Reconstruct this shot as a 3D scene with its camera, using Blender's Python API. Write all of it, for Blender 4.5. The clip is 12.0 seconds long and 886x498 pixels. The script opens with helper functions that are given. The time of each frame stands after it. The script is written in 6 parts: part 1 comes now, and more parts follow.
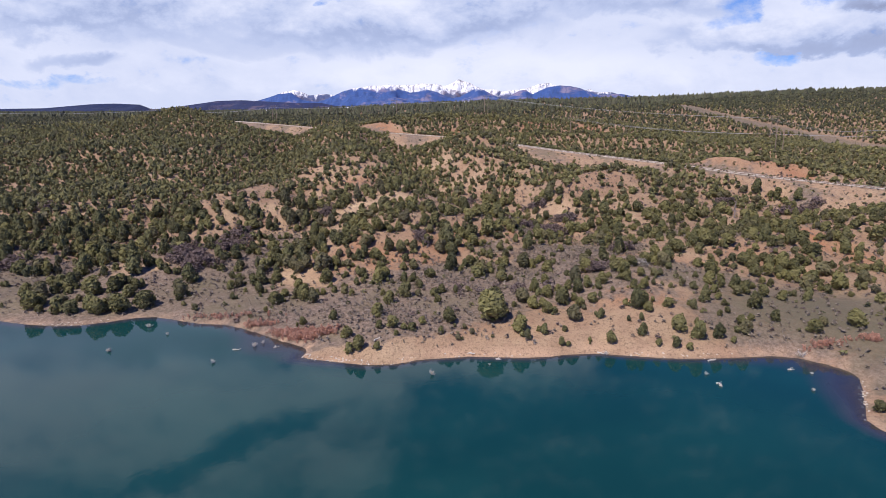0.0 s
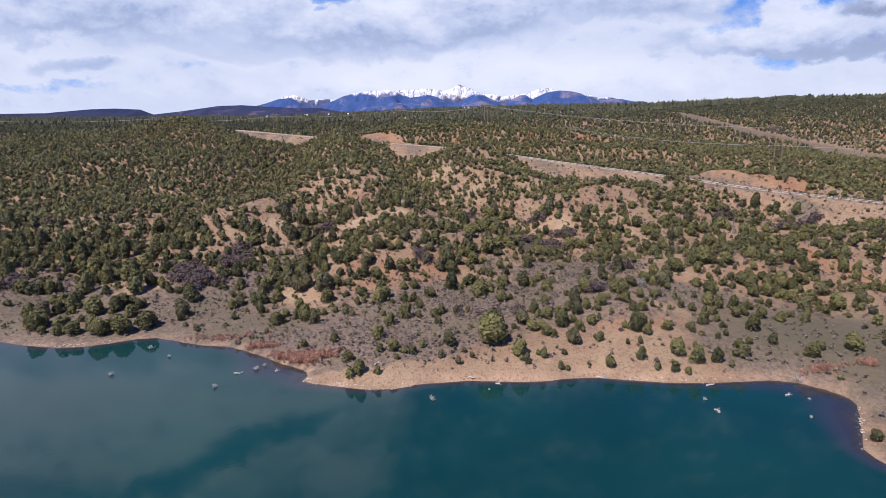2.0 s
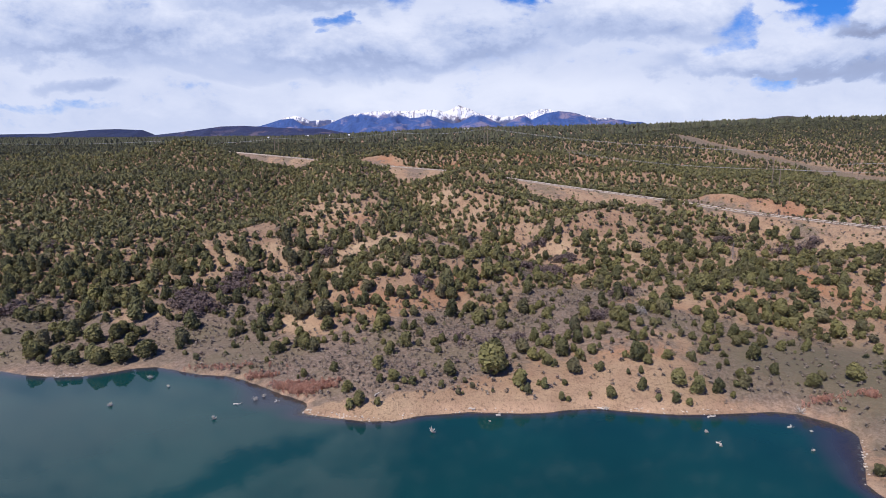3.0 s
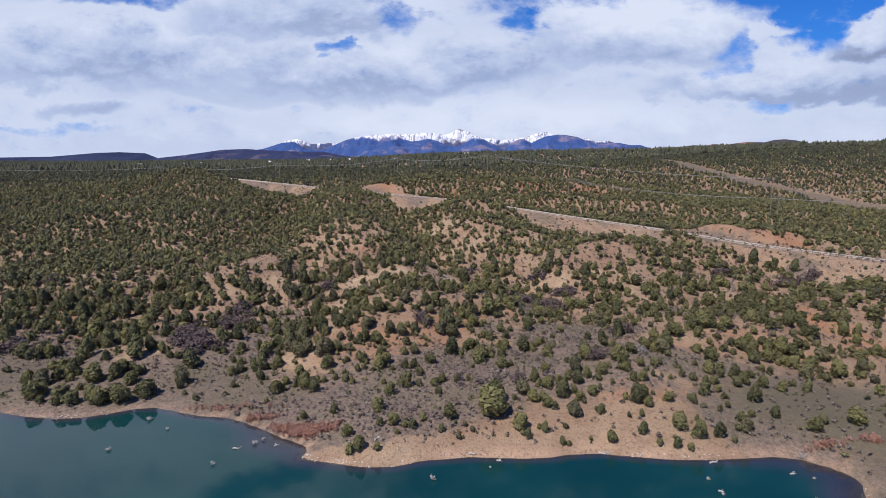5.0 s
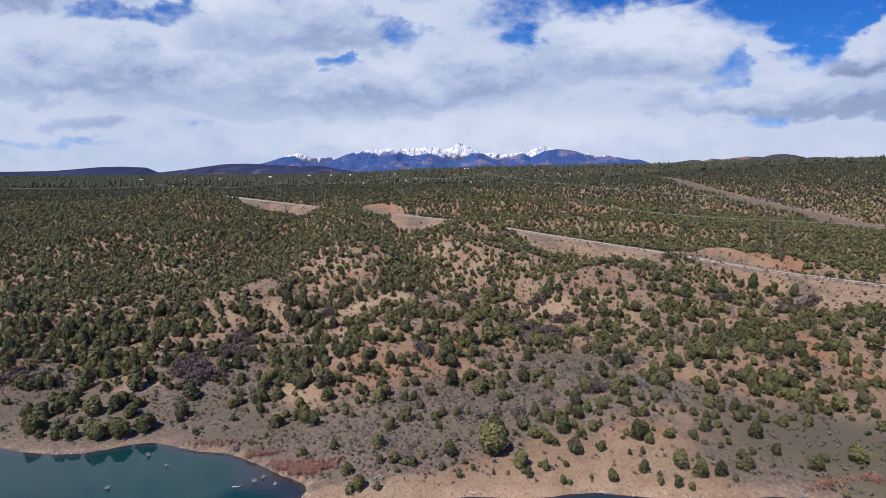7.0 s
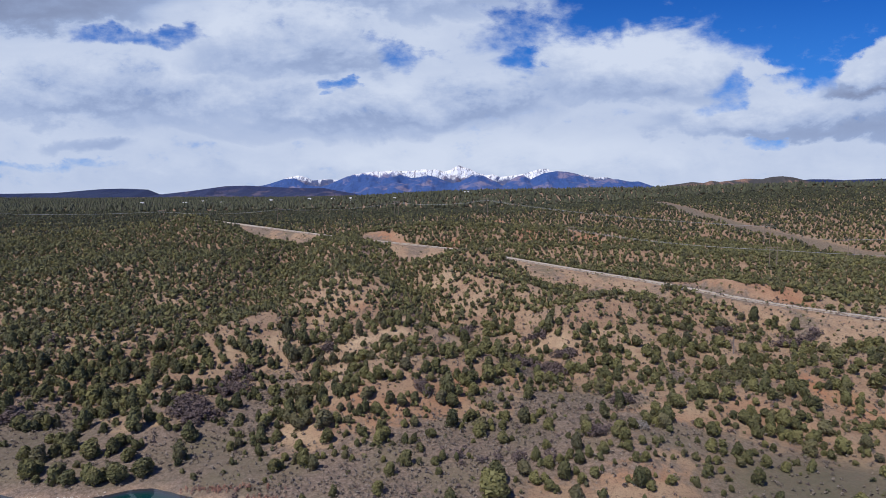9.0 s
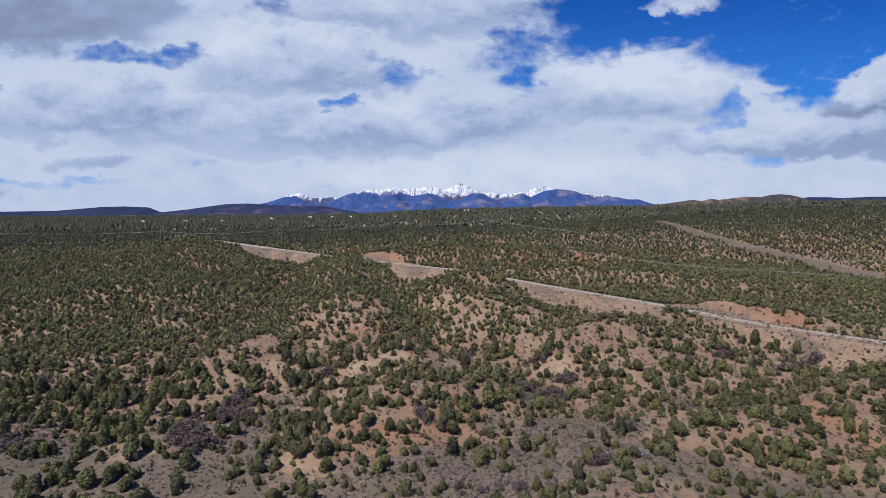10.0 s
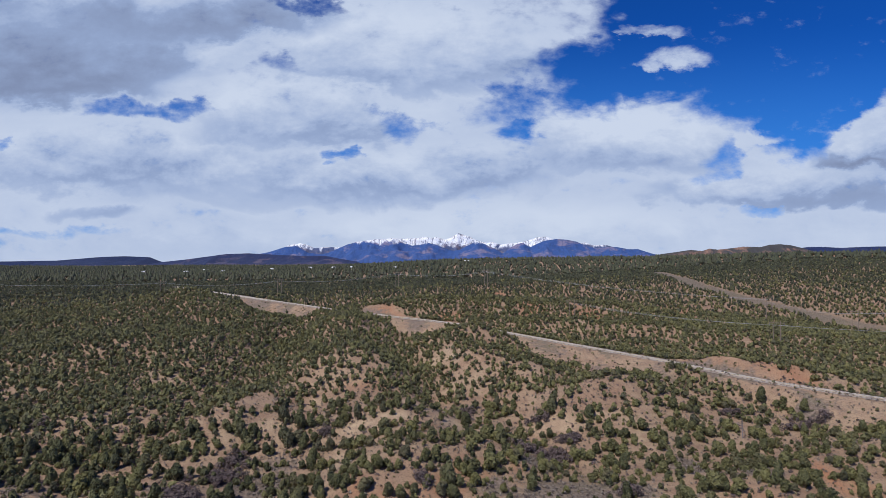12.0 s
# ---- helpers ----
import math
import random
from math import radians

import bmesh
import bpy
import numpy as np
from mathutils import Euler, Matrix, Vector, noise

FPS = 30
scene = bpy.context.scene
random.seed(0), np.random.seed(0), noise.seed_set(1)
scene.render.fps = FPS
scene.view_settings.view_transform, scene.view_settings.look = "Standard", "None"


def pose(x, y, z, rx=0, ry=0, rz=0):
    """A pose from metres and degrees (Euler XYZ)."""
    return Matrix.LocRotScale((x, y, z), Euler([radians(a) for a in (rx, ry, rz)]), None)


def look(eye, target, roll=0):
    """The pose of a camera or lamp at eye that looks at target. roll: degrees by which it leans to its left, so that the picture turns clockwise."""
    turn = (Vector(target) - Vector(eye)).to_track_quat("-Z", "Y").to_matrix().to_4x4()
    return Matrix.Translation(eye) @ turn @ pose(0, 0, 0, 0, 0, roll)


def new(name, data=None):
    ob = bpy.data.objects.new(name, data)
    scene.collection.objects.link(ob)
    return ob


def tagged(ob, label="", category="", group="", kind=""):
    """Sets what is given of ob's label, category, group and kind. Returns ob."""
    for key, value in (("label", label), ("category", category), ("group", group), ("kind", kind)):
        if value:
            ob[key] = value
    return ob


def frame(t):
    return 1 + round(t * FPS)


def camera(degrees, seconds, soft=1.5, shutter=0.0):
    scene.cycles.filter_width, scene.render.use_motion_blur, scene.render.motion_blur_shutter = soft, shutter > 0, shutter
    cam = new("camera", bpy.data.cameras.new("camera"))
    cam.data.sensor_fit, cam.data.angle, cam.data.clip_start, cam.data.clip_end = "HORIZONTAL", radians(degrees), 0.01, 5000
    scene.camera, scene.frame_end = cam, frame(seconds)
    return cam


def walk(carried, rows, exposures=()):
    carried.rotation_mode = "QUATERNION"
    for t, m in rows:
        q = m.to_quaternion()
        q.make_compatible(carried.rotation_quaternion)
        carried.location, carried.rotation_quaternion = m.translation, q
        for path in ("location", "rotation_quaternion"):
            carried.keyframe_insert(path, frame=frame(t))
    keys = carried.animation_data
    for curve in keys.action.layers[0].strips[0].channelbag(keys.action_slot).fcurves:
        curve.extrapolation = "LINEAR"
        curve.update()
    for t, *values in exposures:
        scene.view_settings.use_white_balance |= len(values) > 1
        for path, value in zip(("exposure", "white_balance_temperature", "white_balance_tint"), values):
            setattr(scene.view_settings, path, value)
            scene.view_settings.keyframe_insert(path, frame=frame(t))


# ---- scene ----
# the drone climbs almost straight up over the water and slowly lifts its gaze
cam = camera(75.0, 12.0, soft=0.35)
PATH = [
    (0, (-0.15, 0.52, 45.993), (-0.163, 2.465, 45.528), -0.33),
    (0.5, (-0.152, 0.521, 46.926), (-0.165, 2.466, 46.46), -0.33),
    (1, (-0.153, 0.524, 48.002), (-0.166, 2.469, 47.536), -0.33),
    (1.5, (-0.155, 0.529, 49.026), (-0.168, 2.475, 48.566), -0.33),
    (2, (-0.157, 0.535, 50.131), (-0.17, 2.483, 49.68), -0.33),
    (2.5, (-0.158, 0.544, 51.266), (-0.171, 2.499, 50.841), -0.33),
    (3, (-0.16, 0.554, 52.399), (-0.173, 2.516, 52.013), -0.33),
    (5, (-0.167, 0.615, 56.727), (-0.18, 2.591, 56.415), -0.33),
    (5.5, (-0.168, 0.636, 57.794), (-0.181, 2.611, 57.482), -0.33),
    (6, (-0.17, 0.657, 59.044), (-0.183, 2.633, 58.741), -0.33),
    (6.5, (-0.172, 0.681, 60.311), (-0.185, 2.66, 60.027), -0.33),
    (7, (-0.173, 0.707, 61.608), (-0.186, 2.689, 61.342), -0.33),
    (9, (-0.18, 0.829, 66.804), (-0.193, 2.82, 66.61), -0.33),
    (9.5, (-0.182, 0.865, 67.954), (-0.195, 2.858, 67.789), -0.33),
    (10, (-0.183, 0.902, 69.14), (-0.196, 2.898, 69.006), -0.33),
    (10.5, (-0.185, 0.941, 70.148), (-0.198, 2.939, 70.052), -0.33),
    (11, (-0.187, 0.982, 70.859), (-0.2, 2.981, 70.805), -0.33),
    (11.5, (-0.188, 1.025, 71.343), (-0.201, 3.025, 71.334), -0.33),
    (12, (-0.19, 1.07, 71.648), (-0.203, 3.07, 71.685), -0.33),
]
walk(cam, [(t, look(eye, target, roll)) for t, eye, target, roll in PATH],
     exposures=[(0, 0.08, 6600, 14), (3, 0.0, 6500, 12), (5, -0.13, 6380, 10), (7, -0.22, 6320, 9), (9, -0.27, 6270, 8), (12, -0.34, 6170, 7)])

# ---------------------------------------------------------------- light
SUN_ELEV, SUN_AZ = 55.0, 222.0     # degrees; the azimuth runs clockwise from the view's direction
sun_data = bpy.data.lights.new("sun", "SUN")
sun_data.energy, sun_data.angle, sun_data.color = 5.0, radians(0.6), (1.0, 0.92, 0.80)
sun = new("sun", sun_data)
_to = Vector((math.sin(radians(SUN_AZ)) * math.cos(radians(SUN_ELEV)), math.cos(radians(SUN_AZ)) * math.cos(radians(SUN_ELEV)), math.sin(radians(SUN_ELEV))))
sun.matrix_world = look(_to * 900, (0, 0, 0))


class Nodes:
    """A short hand for node trees."""

    def __init__(self, tree):
        self.tree = tree
        tree.nodes.clear()

    def add(self, kind, props=None, **inputs):
        n = self.tree.nodes.new(kind)
        for k, v in (props or {}).items():
            setattr(n, k, v)
        for k, v in inputs.items():
            self.plug(n, k, v)
        return n

    def plug(self, n, key, v):
        key = int(key[1:]) if key[0] == "i" and key[1:].isdigit() else key.replace("_", " ")
        if isinstance(v, bpy.types.NodeSocket):
            self.tree.links.new(v, n.inputs[key])
        else:
            n.inputs[key].default_value = v

    def math(self, op, a, b=0.0, c=0.0, clamp=False):
        return self.add("ShaderNodeMath", dict(operation=op, use_clamp=clamp), i0=a, i1=b, i2=c).outputs[0]

    def ramp(self, v, lo, hi, a=0.0, b=1.0, smooth=True):
        return self.add("ShaderNodeMapRange", dict(interpolation_type="SMOOTHSTEP" if smooth else "LINEAR"), i0=v, i1=lo, i2=hi, i3=a, i4=b).outputs[0]

    def mix(self, f, a, b):
        n = self.tree.nodes.new("ShaderNodeMix")
        n.data_type = "RGBA"
        for i, v in ((0, f), (6, a), (7, b)):
            if isinstance(v, bpy.types.NodeSocket):
                self.tree.links.new(v, n.inputs[i])
            else:
                n.inputs[i].default_value = v if i == 0 else (*v, 1.0)
        return n.outputs[2]

    def noise(self, vec, scale, detail=3.0, rough=0.55, distort=0.0):
        return self.add("ShaderNodeTexNoise", None, Vector=vec, Scale=scale, Detail=detail, Roughness=rough, Distortion=distort).outputs[0]


# sky: a broken cloud deck with blue gaps; u, v are the tangents of bearing and height ahead of the drone
# blue gaps, then the cumulus that floats in them: u, v, half width, half height, strength
GAPS = [(0.62, 0.40, 0.31, 0.125, 1.65), (0.25, 0.31, 0.085, 0.075, 0.92), (0.34, 0.315, 0.15, 0.042, 1.15), (0.68, 0.29, 0.24, 0.07, 1.25), (0.112, 0.212, 0.045, 0.026, 0.72), (0.10, 0.262, 0.075, 0.040, 0.62), (-0.06, 0.232, 0.055, 0.032, 0.66), (-0.512, 0.267, 0.105, 0.017, 0.70),
        (-0.195, 0.180, 0.032, 0.010, 0.64), (0.62, 0.235, 0.08, 0.055, 1.2), (0.48, 0.172, 0.040, 0.042, 0.62), (-0.305, 0.345, 0.03, 0.024, 0.45), (-0.22, 0.452, 0.07, 0.014, 0.72), (0.545, 0.078, 0.045, 0.010, 0.58), (-0.75, 0.205, 0.03, 0.012, 0.55),
        (-0.68, 0.046, 0.13, 0.010, 0.40), (0.55, 0.78, 0.75, 0.28, 1.4), (0.02, 0.62, 0.15, 0.13, 1.1), (-0.46, 0.655, 0.24, 0.034, 0.95, -0.43), (-0.85, 0.74, 0.25, 0.05, 0.6)]
PUFFS = [(0.300, 0.200, 0.140, 0.052, 1.2), (0.20, 0.205, 0.06, 0.030, 0.9), (0.425, 0.340, 0.050, 0.022, 0.68), (0.385, 0.328, 0.030, 0.012, 0.62), (0.345, 0.392, 0.060, 0.010, 0.52), (0.770, 0.218, 0.056, 0.050, 1.2), (0.53, 0.207, 0.046, 0.018, 0.9), (0.70, 0.145, 0.14, 0.040, 1.0), (-0.21, 0.675, 0.10, 0.075, 0.9)]
SHADES = [(-0.76, 0.36, 0.19, 0.070, -0.42), (-0.55, 0.42, 0.20, 0.050, -0.12), (-0.22, 0.212, 0.16, 0.020, -0.22), (-0.60, 0.185, 0.20, 0.020, -0.10), (0.33, 0.165, 0.17, 0.018, -0.20), (0.75, 0.165, 0.10, 0.028, -0.55), (-0.05, 0.318, 0.22, 0.020, -0.22),
          (0.72, 0.095, 0.18, 0.014, -0.28), (-0.60, 0.082, 0.07, 0.012, -0.22), (-0.25, 0.115, 0.30, 0.018, -0.16), (0.10, 0.065, 0.28, 0.030, 0.10), (0.30, 0.245, 0.14, 0.022, 0.10), (-0.28, 0.295, 0.12, 0.020, 0.12), (0.0, 0.36, 0.12, 0.03, 0.15), (-0.45, 0.02, 0.20, 0.02, -0.05)]
# billowing bodies, bright above and grey below: u, v, half width, half height, brightness
BODIES = [(0.60, 0.12, 0.22, 0.045, 1.00), (-0.58, 0.175, 0.30, 0.066, 1.04), (-0.08, 0.150, 0.30, 0.050, 1.04), (0.31, 0.197, 0.170, 0.060, 1.12), (0.80, 0.215, 0.075, 0.070, 1.08),
          (-0.25, 0.250, 0.185, 0.062, 1.08), (-0.72, 0.36, 0.30, 0.095, 0.78), (-0.08, 0.365, 0.25, 0.080, 1.10), (-0.40, 0.44, 0.22, 0.060, 0.85)]
world = bpy.data.worlds.new("sky")
scene.world = world
world.use_nodes = True
N = Nodes(world.node_tree)
tex = N.add("ShaderNodeTexCoord")
sep = N.add("ShaderNodeSeparateXYZ", None, i0=tex.outputs["Generated"])
dx, dy, dz = sep.outputs
depth = N.math("MAXIMUM", dy, 0.12)
u, v = N.math("DIVIDE", dx, depth), N.math("DIVIDE", dz, depth)
flat = N.add("ShaderNodeCombineXYZ", None, i0=u, i1=N.math("MULTIPLY", v, 1.8), i2=0.0).outputs[0]


def sky_noise(scale, detail, rough, distort=0.0):
    return N.math("SUBTRACT", N.add("ShaderNodeTexNoise", dict(noise_dimensions="2D"), Vector=flat, Scale=scale, Detail=detail, Roughness=rough, Distortion=distort).outputs[0], 0.5)


fine, wisp, puff, warp = sky_noise(34.0, 6.0, 0.62), sky_noise(11.0, 8.0, 0.62), sky_noise(4.5, 6.0, 0.58, 0.5), sky_noise(7.0, 3.0, 0.5)
uw, vw = N.math("ADD", u, N.math("MULTIPLY", N.math("ADD", warp, N.math("MULTIPLY", wisp, 0.4)), 0.17)), N.math("ADD", v, N.math("MULTIPLY", N.math("ADD", puff, N.math("MULTIPLY", wisp, 0.5)), 0.085))


def blob(cu, cv, ru, rv, w, flat_base=False, tilt=0.0):
    a = N.math("DIVIDE", N.math("SUBTRACT", uw, cu), ru)
    b = N.math("DIVIDE", N.math("SUBTRACT", vw, N.math("MULTIPLY_ADD", N.math("SUBTRACT", uw, cu), tilt, cv) if tilt else cv), rv)
    if flat_base:
        b = N.math("MAXIMUM", N.math("MULTIPLY", b, -1.5), b)
    return N.ramp(N.math("ADD", N.math("MULTIPLY", a, a), N.math("MULTIPLY", b, b)), 2.3, 0.0, 0.0, w)


gap, puffs, tone = 0.0, 0.0, 0.98
for row in GAPS:
    gap = N.math("MAXIMUM", gap, blob(*row[:5], False, *row[5:]))
gap = N.math("MULTIPLY", gap, N.math("ADD", 1.0, N.math("MULTIPLY", wisp, 1.2)))
for row in PUFFS:
    puffs = N.math("MAXIMUM", puffs, blob(*row, True))
for row in SHADES:
    tone = N.math("ADD", tone, blob(*row))
cover = N.math("MAXIMUM", N.math("SUBTRACT", 1.0, gap), puffs)
ragged = N.math("ADD", cover, N.math("ADD", N.math("MULTIPLY", wisp, 1.25), N.math("MULTIPLY_ADD", fine, 0.55, N.math("MULTIPLY", puff, 0.55))))
veil = N.ramp(v, 0.48, 0.62)        # high up the cloud edges are thin and wide
front = N.ramp(ragged, N.math("MULTIPLY_ADD", veil, -0.22, 0.10), N.math("MULTIPLY_ADD", veil, 0.30, 0.84))
# thin rims are bright, thick middles greyer
tone = N.math("ADD", tone, N.math("ADD", N.math("MULTIPLY", wisp, 0.18), N.math("MULTIPLY", puff, 0.20)))
for cu, cv, ru, rv, bright in BODIES:
    a = N.math("ADD", N.math("DIVIDE", N.math("SUBTRACT", uw, cu), ru), N.math("MULTIPLY", wisp, 0.5))
    b = N.math("ADD", N.math("DIVIDE", N.math("SUBTRACT", vw, cv), rv), N.math("MULTIPLY", wisp, 0.7))
    b2 = N.math("MAXIMUM", N.math("MULTIPLY", b, -1.3), b)
    inside = N.ramp(N.math("ADD", N.math("MULTIPLY", a, a), N.math("MULTIPLY", b2, b2)), 1.65, 0.45, 0.0, 0.85)
    face = N.math("ADD", N.ramp(b, -0.8, 0.9, bright - 0.36, bright), N.math("ADD", N.math("MULTIPLY", wisp, 0.26), N.math("MULTIPLY_ADD", fine, 0.12, N.math("MULTIPLY", puff, 0.26))))
    tone = N.math("ADD", N.math("MULTIPLY", tone, N.math("SUBTRACT", 1.0, inside)), N.math("MULTIPLY", face, inside))
# the rest of the sky: scattered cumulus
dome = N.add("ShaderNodeVectorMath", dict(operation="SCALE"), i0=tex.outputs["Generated"], Scale=N.math("DIVIDE", 1.0, N.math("ADD", N.math("MAXIMUM", dz, 0.0), 0.22))).outputs[0]
around = N.ramp(N.noise(dome, 1.3, 6.0, 0.56), 0.52, 0.70)
ahead = N.math("MULTIPLY", N.ramp(dy, 0.25, 0.50), N.ramp(v, 0.85, 1.1, 1.0, 0.0))
rest = N.math("SUBTRACT", 1.0, ahead)
mask = N.math("ADD", N.math("MULTIPLY", front, ahead), N.math("MULTIPLY", around, rest))
tone = N.math("ADD", N.math("MULTIPLY", tone, ahead), N.math("MULTIPLY", 0.8, rest))
sky = N.add("ShaderNodeTexSky", dict(sky_type="NISHITA", sun_disc=False, sun_elevation=radians(SUN_ELEV), sun_rotation=radians(SUN_AZ), altitude=2200.0, air_density=1.0, dust_density=0.3, ozone_density=2.0))
blue = N.add("ShaderNodeVectorMath", dict(operation="MULTIPLY"), i0=sky.outputs[0], i1=(0.0095, 0.047, 0.125)).outputs[0]
blue = N.mix(N.math("MULTIPLY", N.ramp(v, 0.42, 0.06), N.ramp(dy, 0.25, 0.5, 0.0, 0.60)), blue, (0.10, 0.36, 0.88))      # haze thickens towards the horizon
cloud = N.mix(N.ramp(tone, 0.72, 1.10, 0.0, 1.0, False), N.mix(N.ramp(tone, 0.15, 0.80, 0.0, 1.0, False), (0.18, 0.20, 0.32), (0.42, 0.52, 0.78)), (0.78, 0.84, 1.0))
mixed = N.tree.nodes.new("ShaderNodeMix")
mixed.data_type = "RGBA"
for socket, i in ((mask, 0), (blue, 6), (cloud, 7)):
    N.tree.links.new(socket, mixed.inputs[i])
background = N.add("ShaderNodeBackground", None, Color=mixed.outputs[2], Strength=1.0)
N.add("ShaderNodeOutputWorld", None, Surface=background.outputs[0])


# ---------------------------------------------------------------- materials
def material(name):
    m = bpy.data.materials.new(name)
    m.use_nodes = True
    n = Nodes(m.node_tree)
    return m, n


def finish(n, colour, rough=0.9, bump=None, strength=0.4, distance=0.1, **more):
    b = n.add("ShaderNodeBsdfPrincipled", None, Base_Color=colour if isinstance(colour, bpy.types.NodeSocket) else (*colour, 1.0), Roughness=rough, **more)
    if bump is not None:
        n.plug(b, "Normal", n.add("ShaderNodeBump", None, Strength=strength, Distance=distance, Height=bump).outputs[0])
    n.add("ShaderNodeOutputMaterial", None, Surface=b.outputs[0])
    return b


def plain(name, colour, rough=0.7, metal=0.0, scale=6.0, spread=0.25):
    m, n = material(name)
    p = n.add("ShaderNodeNewGeometry").outputs["Position"]
    f = n.noise(p, scale, 4.0)
    c = n.mix(f, tuple(k * (1 - spread) for k in colour), tuple(min(1, k * (1 + spread)) for k in colour))
    finish(n, c, rough, f, 0.2, 0.02, Metallic=metal)
    return m


def ground_material():
    m, n = material("hillside_soil")
    p = n.add("ShaderNodeNewGeometry").outputs["Position"]
    zones = n.add("ShaderNodeSeparateColor", None, i0=n.add("ShaderNodeAttribute", dict(attribute_name="cover")).outputs["Color"])
    sage, pale, beach = zones.outputs
    red = n.add("ShaderNodeAttribute", dict(attribute_name="cover")).outputs["Alpha"]
    broad = n.noise(p, 0.035, 4.0, 0.6, 0.4)
    mid = n.noise(p, 0.22, 5.0, 0.62)
    grit = n.noise(p, 2.2, 4.0, 0.7)
    soil = n.mix(n.ramp(broad, 0.35, 0.68), (0.322, 0.206, 0.132), (0.342, 0.238, 0.154))
    soil = n.mix(n.ramp(mid, 0.40, 0.75), soil, (0.245, 0.142, 0.095))
    soil = n.mix(n.math("MULTIPLY", red, 0.85), soil, (0.38, 0.165, 0.082))
    soil = n.mix(n.math("MULTIPLY", pale, n.ramp(mid, 0.25, 0.6, 1.0, 0.55)), soil, (0.520, 0.385, 0.250))
    scrub = n.mix(n.ramp(n.noise(p, 1.1, 6.0, 0.78), 0.40, 0.60), (0.122, 0.093, 0.075), (0.268, 0.202, 0.162))
    scrub = n.mix(n.ramp(n.noise(p, 0.05, 3.0), 0.48, 0.66, 0.0, 0.45), scrub, (0.170, 0.150, 0.085))
    cov = n.math("ADD", sage, n.math("MULTIPLY", n.math("SUBTRACT", n.noise(p, 0.35, 5.0, 0.65), 0.5), 1.1))
    colour = n.mix(n.ramp(cov, 0.32, 0.62), soil, scrub)
    grass = n.add("ShaderNodeAttribute", dict(attribute_name="grass")).outputs["Fac"]
    colour = n.mix(n.math("MULTIPLY", grass, n.ramp(mid, 0.30, 0.65, 1.0, 0.75)), colour, n.mix(grit, (0.078, 0.076, 0.046), (0.140, 0.130, 0.080)))
    colour = n.mix(beach, colour, n.mix(grit, (0.42, 0.26, 0.165), (0.58, 0.41, 0.285)))
    colour = n.mix(n.ramp(n.noise(p, 1.6, 5.0, 0.75), 0.36, 0.50, 0.68, 0.0), colour, (0.13, 0.085, 0.055))
    colour = n.mix(n.ramp(n.noise(p, 4.5, 4.0, 0.8), 0.38, 0.52, 0.42, 0.0), colour, (0.17, 0.115, 0.085))      # gravel and litter
    finish(n, colour, 0.95, n.math("ADD", n.math("MULTIPLY", mid, 2.0), grit), 0.9, 0.35)
    return m


def water_material():
    m, n = material("lake_water")
    p = n.add("ShaderNodeNewGeometry").outputs["Position"]
    deep = n.add("ShaderNodeAttribute", dict(attribute_name="depth")).outputs["Fac"]
    body = n.mix(n.ramp(n.noise(p, 0.03, 3.0), 0.35, 0.7), (0.004, 0.037, 0.041), (0.006, 0.047, 0.049))
    body = n.mix(n.ramp(deep, 0.3, 2.6, 1.0, 0.0), body, (0.036, 0.040, 0.060))
    ripple = n.noise(p, 0.9, 3.0, 0.6)
    surface = n.add("ShaderNodeBump", None, Strength=0.05, Distance=0.08, Height=ripple).outputs[0]
    silt = n.add("ShaderNodeBsdfDiffuse", None, Color=body, Roughness=0.0)
    clear = n.add("ShaderNodeBsdfTransparent", None, Color=(0.62, 0.66, 0.60, 1.0))
    below = n.add("ShaderNodeMixShader", None, i0=n.ramp(deep, 0.0, 1.0, 0.40, 1.0), i1=clear.outputs[0], i2=silt.outputs[0])
    gloss = n.add("ShaderNodeBsdfGlossy", None, Color=(1, 1, 1, 1), Roughness=0.03, Normal=surface)
    rim = n.add("ShaderNodeFresnel", None, IOR=1.34, Normal=surface).outputs[0]
    mixer = n.add("ShaderNodeMixShader", None, i0=rim, i1=below.outputs[0], i2=gloss.outputs[0])
    n.add("ShaderNodeOutputMaterial", None, Surface=mixer.outputs[0])
    return m


